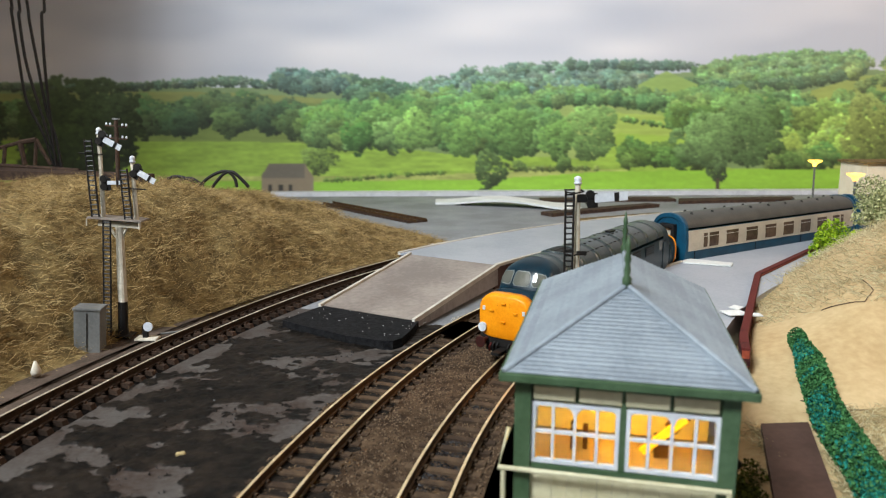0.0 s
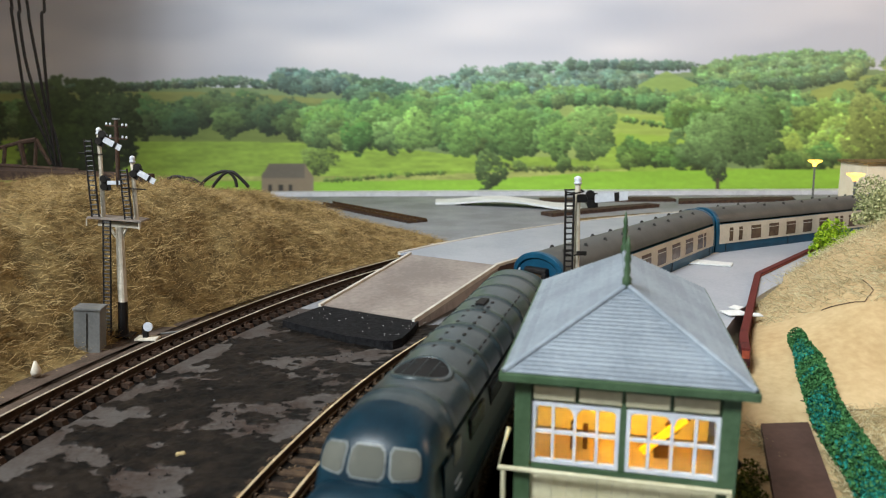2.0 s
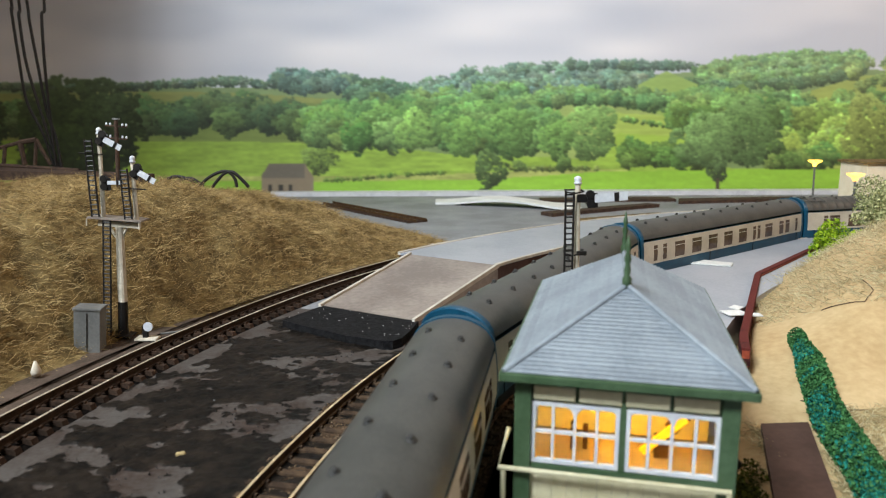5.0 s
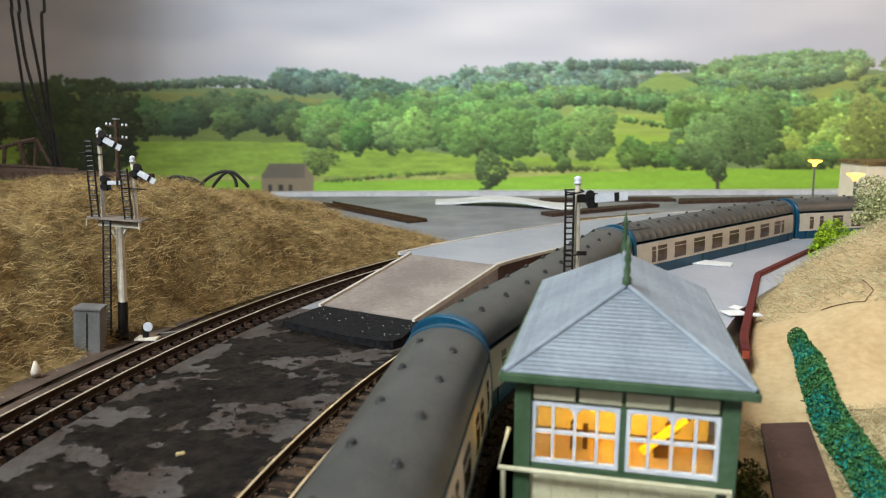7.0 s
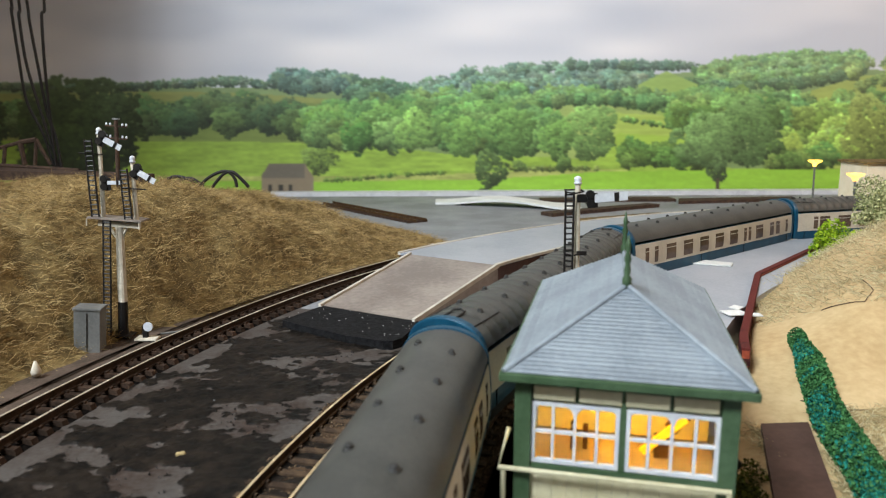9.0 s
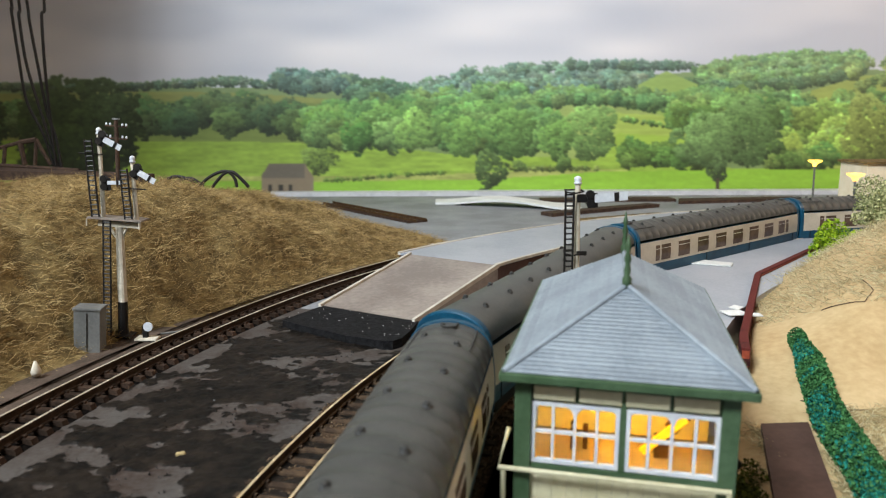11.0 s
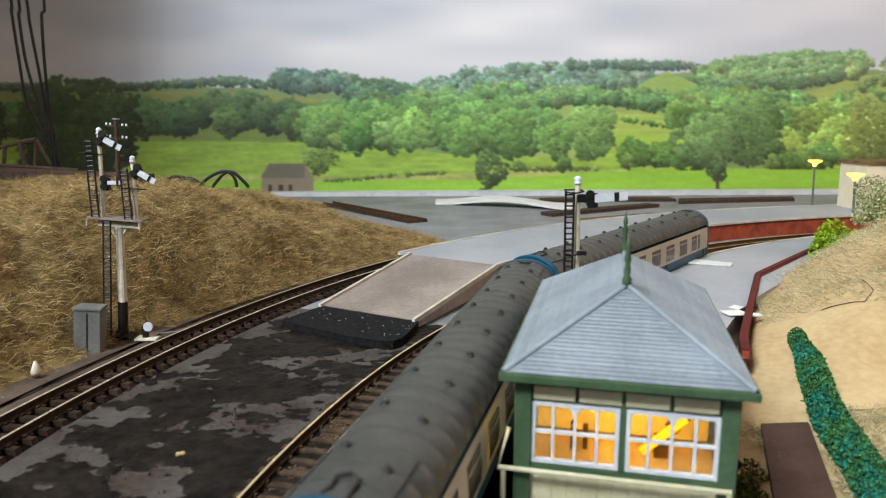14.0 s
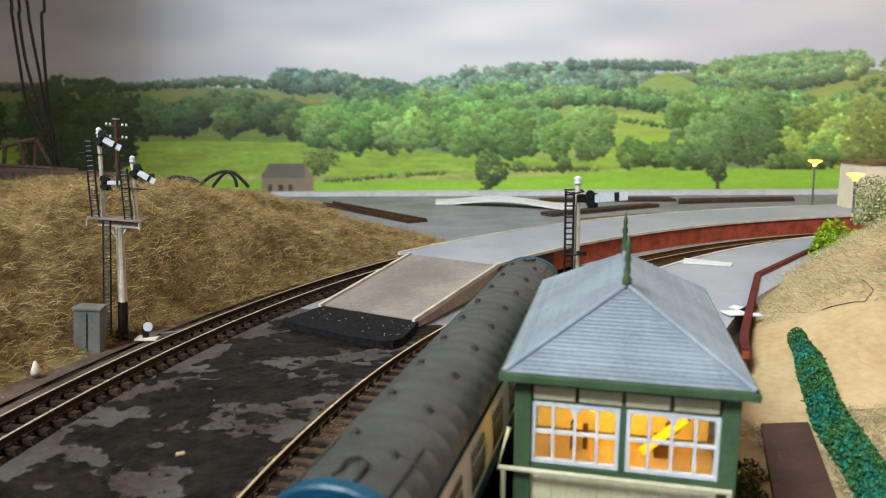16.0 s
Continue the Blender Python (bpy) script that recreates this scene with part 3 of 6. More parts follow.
# ---- signal box ----
def signal_box():
    m = Matrix.Translation((0.0170, 0.190, 0)) @ pose(0, 0, 0, 0, 0, -13.4)
    sb = thing("signal_box", m, "cream and green model signal box with lit windows and grey roof", "signal box")
    W, D, ZE, ZR = 0.0664, 0.119, 0.0551, 0.0746
    x0, x1, y0, y1 = 0.0054, W - 0.0052, 0.0045, D - 0.004
    # hipped roof with eaves
    rb = bmesh.new()
    e = [rb.verts.new(p) for p in ((0, 0, ZE), (W, 0, ZE), (W, D, ZE), (0, D, ZE))]
    r = [rb.verts.new((W / 2, 0.031, ZR)), rb.verts.new((W / 2, D - 0.031, ZR))]
    for f in ((e[0], e[1], r[0]), (e[1], e[2], r[1], r[0]), (e[2], e[3], r[1]), (e[3], e[0], r[0], r[1]), (e[3], e[2], e[1], e[0])):
        rb.faces.new(f)
    roof = part("roof", rb, M["slate"], sb, "blue-grey slated hipped roof")
    # slate courses
    def course(name, pts_lo, pts_hi, n, lip):
        for i in range(n):
            a, b = (i + 0.02) / n, (i + 1.0) / n
            bm = bmesh.new()
            lo = [Vector(p) for p in pts_lo]
            hi = [Vector(p) for p in pts_hi]
            nrm = (lo[1] - lo[0]).cross(hi[0] - lo[0]).normalized()
            q = [lo[0].lerp(hi[0], a), lo[1].lerp(hi[1], a), lo[1].lerp(hi[1], b), lo[0].lerp(hi[0], b)]
            loft(bm, [[q[0], q[0] + nrm * lip, q[3] + nrm * 0.00012, q[3]], [q[1], q[1] + nrm * lip, q[2] + nrm * 0.00012, q[2]]])
            part(name, bm, M["slate"], roof)
    course("slate_course", ((0, 0, ZE), (W, 0, ZE)), ((W / 2 - 0.0005, 0.031, ZR), (W / 2 + 0.0005, 0.031, ZR)), 24, 0.00036)
    course("slate_course", ((W, 0, ZE), (W, D, ZE)), ((W / 2, 0.031, ZR), (W / 2, D - 0.031, ZR)), 24, 0.00075)
    course("slate_course", ((0, D, ZE), (0, 0, ZE)), ((W / 2, D - 0.031, ZR), (W / 2, 0.031, ZR)), 24, 0.0006)
    for a, b in (((0, 0, ZE), (W / 2, 0.031, ZR)), ((W, 0, ZE), (W / 2, 0.031, ZR)), ((W / 2, 0.031, ZR), (W / 2, D - 0.031, ZR))):
        up = Vector((0, 0, 0.0004))
        part("ridge", cyl(bmesh.new(), Vector(a) + up, Vector(b) + up, 0.0009, n=8), M["slate"], roof)
    # gutter boards
    for a, b in (((0, 0), (W, 0)), ((W, 0), (W, D)), ((W, D), (0, D)), ((0, D), (0, 0))):
        v = Vector((b[0] - a[0], b[1] - a[1], 0))
        c = Vector(((a[0] + b[0]) / 2, (a[1] + b[1]) / 2, ZE - 0.0012))
        bm = box(bmesh.new(), c, (v.length + 0.002, 0.0024, 0.0025), math.atan2(v.y, v.x))
        part("fascia", bevelled(bm, 0.0005), M["green"], sb, "dark green eaves board")
    # finial
    bm = lathe(bmesh.new(), [(0.0014, 0), (0.0014, 0.003), (0.0008, 0.004), (0.0011, 0.0055), (0.0007, 0.0075), (0.0012, 0.009), (0.0006, 0.011), (0.0009, 0.0125), (0.0002, 0.0165)], (W / 2, 0.031, ZR - 0.0005))
    part("finial", bm, M["green"], sb, "weathered green finial", smooth=True)
    part("finial", lathe(bmesh.new(), [(0.0014, 0), (0.0014, 0.003), (0.0008, 0.004), (0.0011, 0.0055), (0.0007, 0.0075), (0.0012, 0.009), (0.0006, 0.011), (0.0009, 0.0125), (0.0002, 0.0165)], (W / 2, D - 0.031, ZR - 0.0005)), M["green"], sb, "weathered green finial", smooth=True)
    # posts
    for x in (x0, x1):
        for y in (y0, y1):
            part("post", bevelled(box(bmesh.new(), (x, y, (ZE + GROUND) / 2 - 0.001), (0.0048, 0.0048, ZE - GROUND - 0.002)), 0.0004), M["green"], sb)
    # lower walls of boards
    SILL, HEAD = 0.0272, 0.0488
    for side in range(4):
        horiz = side in (0, 2)
        L = (x1 - x0) if horiz else (y1 - y0)
        n = int(L / 0.0042)
        for i in range(n):
            k = (i + 0.5) / n * L
            if horiz:
                c = (x0 + k, (y0, y1)[side // 2], (SILL + GROUND) / 2)
                s = (L / n - 0.00012, 0.002, SILL - GROUND)
            else:
                c = ((x0, x1)[side // 2], y0 + k, (SILL + GROUND) / 2)
                s = (0.002, L / n - 0.00012, SILL - GROUND)
            part("wall_board", box(bmesh.new(), c, s), M["cream"], sb)
    # front band with four cream panels above the windows
    xa, xb = x0 + 0.0024, x1 - 0.0024
    part("lintel", box(bmesh.new(), ((xa + xb) / 2, y0 + 0.0004, HEAD + 0.0010), (xb - xa, 0.0022, 0.0072)), M["green"], sb, "green window head")
    part("lintel", box(bmesh.new(), (x0 + 0.0004, (y0 + y1) / 2, HEAD + 0.0010), (0.0022, y1 - y0 - 0.006, 0.0076)), M["green"], sb)
    part("lintel", box(bmesh.new(), (x1 - 0.0004, (y0 + y1) / 2, HEAD + 0.0010), (0.0022, y1 - y0 - 0.006, 0.0076)), M["green"], sb)
    wp = (xb - xa) / 4
    for i in range(4):
        part("panel", bevelled(box(bmesh.new(), (xa + (i + 0.5) * wp, y0 - 0.0012, HEAD + 0.0001), (wp - 0.0011, 0.0012, 0.0040)), 0.0003), M["cream"], sb, "cream panel")
    part("mullion", box(bmesh.new(), ((xa + xb) / 2, y0 - 0.0002, (SILL + HEAD) / 2 - 0.001), (0.0017, 0.0026, HEAD - SILL)), M["green"], sb, "green mullion")
    part("sill", box(bmesh.new(), ((xa + xb) / 2, y0 - 0.0002, SILL - 0.0008), (xb - xa, 0.003, 0.0016)), M["green"], sb)
    # two windows, each four lights wide and two high with arched heads
    def window(xl, xr):
        z0, z1 = SILL + 0.0003, HEAD - 0.0028
        wn = part("window", box(bmesh.new(), ((xl + xr) / 2, y0 + 0.0012, (z0 + z1) / 2), (xr - xl, 0.0003, z1 - z0)), M["pane"], sb, "clear window pane")
        fr = 0.0011
        def bar(c, s):
            part("glazing_bar", box(bmesh.new(), c, s), M["white"], wn, "white glazing bar")
        yb = y0 - 0.0006
        for x in (xl + fr / 2, xr - fr / 2):
            bar((x, yb, (z0 + z1) / 2), (fr, 0.0016, z1 - z0))
        for z in (z0 + fr / 2, z1 - fr / 2):
            bar(((xl + xr) / 2, yb, z), (xr - xl - 2 * fr, 0.0015, fr))
        for k in (1, 2, 3):
            bar((xl + (xr - xl) * k / 4, yb, (z0 + z1) / 2), (0.0008, 0.0014, z1 - z0 - 2 * fr))
        for k in range(4):
            bar((xl + (xr - xl) * (k + 0.5) / 4, yb, (z0 + z1) / 2 + 0.0003), ((xr - xl) / 4 - 0.0009, 0.0013, 0.0008))
        w4 = (xr - xl) / 4
        for k in range(4):
            for sgn in ((1,) if k % 2 == 0 else (-1,)):
                cx = xl + w4 * (k if sgn > 0 else k + 1)
                bm = bmesh.new()
                top = z1 - fr
                ring = [(cx, top), (cx + sgn * 0.0024, top), (cx + sgn * 0.0015, top - 0.0005), (cx + sgn * 0.0008, top - 0.0013), (cx + sgn * 0.0005, top - 0.0023), (cx, top - 0.0023)]
                loft(bm, [[(x, y, z) for x, z in ring] for y in (yb - 0.0006, yb + 0.0006)])
                part("arch_corner", bm, M["white"], wn, "white arched corner")
    mid = (xa + xb) / 2
    window(xa, mid - 0.0009)
    window(mid + 0.0009, xb)
    # side windows
    for x, sg in ((x0, -1), (x1, 1)):
        for k in range(4):
            ya = y0 + 0.006 + k * 0.0255
            part("side_window", box(bmesh.new(), (x - sg * 0.001, ya + 0.0115, (SILL + HEAD) / 2 - 0.0012), (0.0003, 0.022, HEAD - SILL - 0.003)), M["pane"], sb)
            part("window_post", box(bmesh.new(), (x, ya + 0.0243, (SILL + HEAD) / 2), (0.0022, 0.0024, HEAD - SILL)), M["white"], sb)
            part("window_post", box(bmesh.new(), (x, ya + 0.0115, (SILL + HEAD) / 2 - 0.001), (0.0016, 0.001, HEAD - SILL - 0.003)), M["white"], sb)
    part("back_wall", box(bmesh.new(), ((x0 + x1) / 2, y1, (SILL + ZE) / 2), (x1 - x0, 0.002, ZE - SILL - 0.003)), M["cream"], sb)
    part("operating_floor", box(bmesh.new(), ((x0 + x1) / 2, (y0 + y1) / 2, SILL - 0.0012), (x1 - x0 - 0.003, y1 - y0 - 0.003, 0.0016)), M["wood"], sb, "wooden operating floor")
    # lit interior
    part("partition", box(bmesh.new(), ((x0 + x1) / 2, y0 + 0.023, (SILL + ZE) / 2), (x1 - x0 - 0.004, 0.0012, ZE - SILL - 0.002)), M["inside"], sb, "warm lit inner wall")
    part("inner_ceiling", box(bmesh.new(), ((x0 + x1) / 2, (y0 + y1) / 2, ZE - 0.0012), (x1 - x0, y1 - y0, 0.0008)), M["inside"], sb)
    part("lamp_bulb", lathe(bmesh.new(), [(0.0006, 0), (0.0018, 0.0008), (0.002, 0.002), (0.0008, 0.0032)], (0.034, 0.0085, ZE - 0.0058)), M["bulb"], sb, "glowing warm bulb", smooth=True)
    part("lever_frame", box(bmesh.new(), (mid - 0.0140, y0 + 0.012, SILL + 0.0035), (0.0016, 0.003, 0.0085)), M["darkwood"], sb, "dark levers")
    part("lever_frame", box(bmesh.new(), (mid - 0.0105, y0 + 0.013, SILL + 0.003), (0.0014, 0.003, 0.0075)), M["darkwood"], sb)
    # slanting yellow arm, given a glow of its own to read bright
    bm = box(bmesh.new(), (0, 0, 0), (0.0165, 0.0008, 0.0024))
    bm.transform(Matrix.Translation((mid + 0.0118, y0 + 0.0100, SILL + 0.0072)) @ pose(0, 0, 0, 0, -44, 0))
    part("yellow_arm", bm, M["arm_yellow"], sb, "yellow slanting arm with an added glow")
    bm = box(bmesh.new(), (0, 0, 0), (0.0085, 0.0012, 0.0040))
    bm.transform(Matrix.Translation((mid + 0.0165, y0 + 0.0125, SILL + 0.0115)) @ pose(0, 0, 0, 0, -52, 0))
    part("brace", bm, M["darkwood"], sb, "brown slanting arm")
    part("desk", box(bmesh.new(), (mid + 0.0115, y0 + 0.012, SILL + 0.003), (0.004, 0.004, 0.006)), M["darkwood"], sb)
    # handrail round the window walkway
    zr = SILL - 0.0015
    for nm, pts in (("handrail", [(x0 - 0.0050, y0 + 0.006, zr + 0.008), (x0 - 0.0065, y0 - 0.0045, zr + 0.0006), (x1 + 0.001, y0 - 0.0045, zr + 0.0006)]), ("handrail_post", [(x0 - 0.0050, y0 - 0.0045, zr), (x0 - 0.0050, y0 - 0.0045, 0.006)]), ("handrail_post", [(x1 + 0.0005, y0 - 0.0045, zr), (x1 + 0.0005, y0 - 0.0045, 0.006)])):
        part(nm, tube(bmesh.new(), pts, 0.00075, 8), M["cream"], sb, "cream wire handrail")
    part("walkway", box(bmesh.new(), ((x0 + x1) / 2 - 0.003, y0 - 0.005, 0.006), (x1 - x0 + 0.014, 0.010, 0.0012)), M["cream"], sb)


M["pane"] = mat("clear_pane", (0.9, 0.9, 0.9), (1, 1, 1), 0.05)
M["pane"].node_tree.nodes["Principled BSDF"].inputs["Transmission Weight"].default_value = 1.0
M["pane"].node_tree.nodes["Principled BSDF"].inputs["IOR"].default_value = 1.02
M["inside"] = mat("warm_inner_wall", lin(250, 222, 150), lin(255, 230, 165), 0.8, 60, 400)
M["bulb"] = mat("warm_bulb_glass", (1.0, 0.68, 0.12), (1.0, 0.70, 0.13), 0.4, emit=230.0)
# emission added to the arm's yellow, since the bulb alone leaves it dull
M["arm_yellow"] = mat("yellow_with_added_glow", lin(250, 190, 20), lin(255, 205, 40), 0.5, emit=1.0)
M["darkwood"] = mat("dark_brown_wood", lin(92, 58, 24), lin(120, 80, 36), 0.6)
M["wood"] = mat("plain_wood", lin(210, 176, 120), lin(226, 194, 140), 0.6)
signal_box()


# ---- train ----
def half_profile():
    """One side of a coach from the solebar up to the middle of its roof, as (half width, height)."""
    side = [(0.0170, 0.0125), (0.0177, 0.0165), (0.0180, 0.0215), (0.0180, 0.0270), (0.0176, 0.0330), (0.0170, 0.0378)]
    roof = [(0.0170 * math.cos(a), 0.0378 + 0.0125 * math.sin(a) ** 0.9) for a in np.linspace(0.12, math.pi / 2, 9)]
    return side, roof


def coach(plan, ribbed):
    c = thing("coach", Matrix.Identity(4), "blue and pale grey railway coach with dark grey roof", "railway coach", "coaches of the train")
    L = 0.258
    side, roof = half_profile()
    full = side + roof
    ring = [(w, z) for w, z in full] + [(-w, z) for w, z in full[-2::-1]]
    bm = bmesh.new()
    loft(bm, [[(x, y, z) for y, z in ring[: len(side)] + ring[-len(side):]] for x in (-L / 2, L / 2)])
    part("body", bm, M["blue"], c)
    # roof skin with shallow ribs
    bm = bmesh.new()
    xs = []
    for i in range(29):
        x = -L / 2 + L * i / 28
        xs += [(x - 0.0004, 1.0), (x, 1.016), (x + 0.0004, 1.0)] if ribbed and 0 < i < 28 else [(x, 1.0)]
    arc = [(w, z) for w, z in roof] + [(-w, z) for w, z in roof[-2::-1]]
    loft(bm, [[(x, y * k * 1.012, 0.0378 + (z - 0.0378) * k) for y, z in arc] for x, k in xs], close=False, caps=False)
    part("roof", bm, M["roof"], c, "dark grey ribbed roof" if ribbed else "smooth dark grey roof", smooth=True)
    # coloured ends
    for sx in (-1, 1):
        # a raised collar round the end, the recessed end wall, and the gangway with its pale door
        def ring_at(x, k, kz):
            return [(sx * x, y * k, 0.0126 + (z - 0.0126) * kz) for y, z in ring]
        bm = loft(bmesh.new(), [ring_at(*q) for q in ((L / 2 - 0.0024, 1.0, 1.0), (L / 2 - 0.0022, 1.022, 1.016), (L / 2 + 0.0008, 1.022, 1.016), (L / 2 + 0.0014, 1.0, 1.0), (L / 2 + 0.0014, 0.90, 0.93), (L / 2 + 0.0004, 0.87, 0.91))], caps=False)
        part("end_collar", bm, M["blue"], c, "bright blue end collar")
        end = part("end_wall", loft(bmesh.new(), [ring_at(L / 2 - 0.0030, 0.96, 0.97), ring_at(L / 2 + 0.0003, 0.96, 0.97)]), M["blue"], c, "bright blue coach end")
        for gy in (-0.0062, 0.0062):
            part("gangway", bevelled(box(bmesh.new(), (sx * (L / 2 + 0.0024), gy, 0.0265), (0.0048, 0.0034, 0.0270)), 0.0010), M["gangway"], end, "black gangway bellows")
        part("gangway", bevelled(box(bmesh.new(), (sx * (L / 2 + 0.0024), 0, 0.0405), (0.0048, 0.0150, 0.0036)), 0.0012), M["gangway"], end, "black gangway head")
        part("gangway_door", box(bmesh.new(), (sx * (L / 2 + 0.0012), 0, 0.0265), (0.0010, 0.0095, 0.0230)), M["greyband"], end, "pale grey gangway door")
        part("lamp_iron", box(bmesh.new(), (sx * (L / 2 + 0.0016), -0.0125, 0.0392), (0.0008, 0.0010, 0.0026)), M["white"], end, "small white lamp iron")
        for y in (-0.0085, 0.0085):
            part("buffer", cyl(bmesh.new(), (sx * L / 2, y, 0.0125), (sx * (L / 2 + 0.0045), y, 0.0125), 0.0008, n=8), M["chassis"], end)
    # window band and windows on both sides
    for sy in (-1, 1):
        bm = bmesh.new()
        loft(bm, [[(x, sy * 0.01815, 0.0212), (x, sy * 0.01825, 0.0272), (x, sy * 0.01785, 0.0330), (x, sy * 0.0173, 0.0376), (x, sy * 0.0160, 0.0376), (x, sy * 0.0165, 0.0212)] for x in (-L / 2 + 0.0008, L / 2 - 0.0008)])
        band = part("window_band", bm, M["greyband"], c, "pale grey window band")
        for z in (0.0210,):
            part("lining", box(bmesh.new(), (0, sy * (0.0180 if z < 0.03 else 0.0172), z), (L - 0.002, 0.0006, 0.0004)), M["edge"], band, "thin white lining")
        for x, w in plan:
            for dx in (0,):
                bm = bmesh.new()
                loft(bm, [[(x + dx + q, sy * 0.01826, 0.0226), (x + dx + q, sy * 0.01838, 0.0272), (x + dx + q, sy * 0.01798, 0.0342), (x + dx + q, sy * 0.0160, 0.0342), (x + dx + q, sy * 0.0160, 0.0226)] for q in (-w / 2, w / 2)])
                wd = part("window", bm, M["glass"], c, "dark coach window")
                part("window_frame", box(bmesh.new(), (x + dx, sy * 0.01835, 0.0315), (w, 0.0003, 0.0004)), M["edge"], wd)
        for x in (-0.118, -0.035, 0.035, 0.118):
            part("door_seam", box(bmesh.new(), (x, sy * 0.01805, 0.0175), (0.0003, 0.0004, 0.0080)), M["chassis"], c)
    # roof vents in two rows
    for i in range(9):
        for sy in (-1, 1):
            x = -L / 2 + 0.022 + i * (L - 0.044) / 8 + 0.004 * sy
            bm = lathe(bmesh.new(), [(0.0016, 0), (0.0015, 0.0009), (0.0011, 0.0013), (0.0012, 0.0018), (0.0005, 0.0023)], (x, sy * 0.0068, 0.0486), 10)
            part("roof_vent", bm, M["ventgrey"], c, "grey roof vent")
    for sx in (-1, 1) if ribbed else ():
        xe = L / 2 - 0.003
        part("roof_pipe", tube(bmesh.new(), [(sx * xe, 0.0035, 0.0503), (sx * (xe - 0.007), 0.0036, 0.0510), (sx * (xe - 0.009), 0.0010, 0.0512), (sx * (xe - 0.007), -0.0018, 0.0512), (sx * (xe - 0.003), -0.0016, 0.0508), (sx * (xe - 0.001), -0.0030, 0.0502)], 0.0005, 6), M["ventgrey"], c, "bent filler pipe")
        for y, z in ((0.0115, 0.0470), (-0.0115, 0.0470)):
            part("roof_rod", tube(bmesh.new(), [(sx * xe, y * 0.98, z + 0.0006), (sx * (xe - 0.010), y, z + 0.0006), (sx * (xe - 0.024), y, z + 0.0004)], 0.0004, 6), M["ventgrey"], c, "thin roof rod")
    # underframe, bogies and wheels
    part("underframe", box(bmesh.new(), (0, 0, 0.0115), (L - 0.004, 0.030, 0.003)), M["chassis"], c)
    part("battery_box", box(bmesh.new(), (0.012, 0.009, 0.0075), (0.032, 0.010, 0.006)), M["chassis"], c)
    part("battery_box", box(bmesh.new(), (-0.022, -0.009, 0.0075), (0.026, 0.010, 0.006)), M["chassis"], c)
    for bx in (-0.092, 0.092):
        bm = box(bmesh.new(), (bx, 0, 0.0078), (0.046, 0.004, 0.003))
        for sy in (-1, 1):
            box(bm, (bx, sy * 0.0122, 0.0070), (0.047, 0.002, 0.0042))
        bg = part("bogie", bm, M["chassis"], c, "black bogie")
        for wx in (-0.0165, 0.0165):
            bm = bmesh.new()
            for sy in (-1, 1):
                cyl(bm, (bx + wx, sy * 0.0074, 0.0066), (bx + wx, sy * 0.0094, 0.0066), 0.0064, n=20)
            cyl(bm, (bx + wx, -0.0100, 0.0066), (bx + wx, 0.0100, 0.0066), 0.001, n=8)
            part("wheelset", bm, M["metal"], bg, "steel wheelset")
    return c


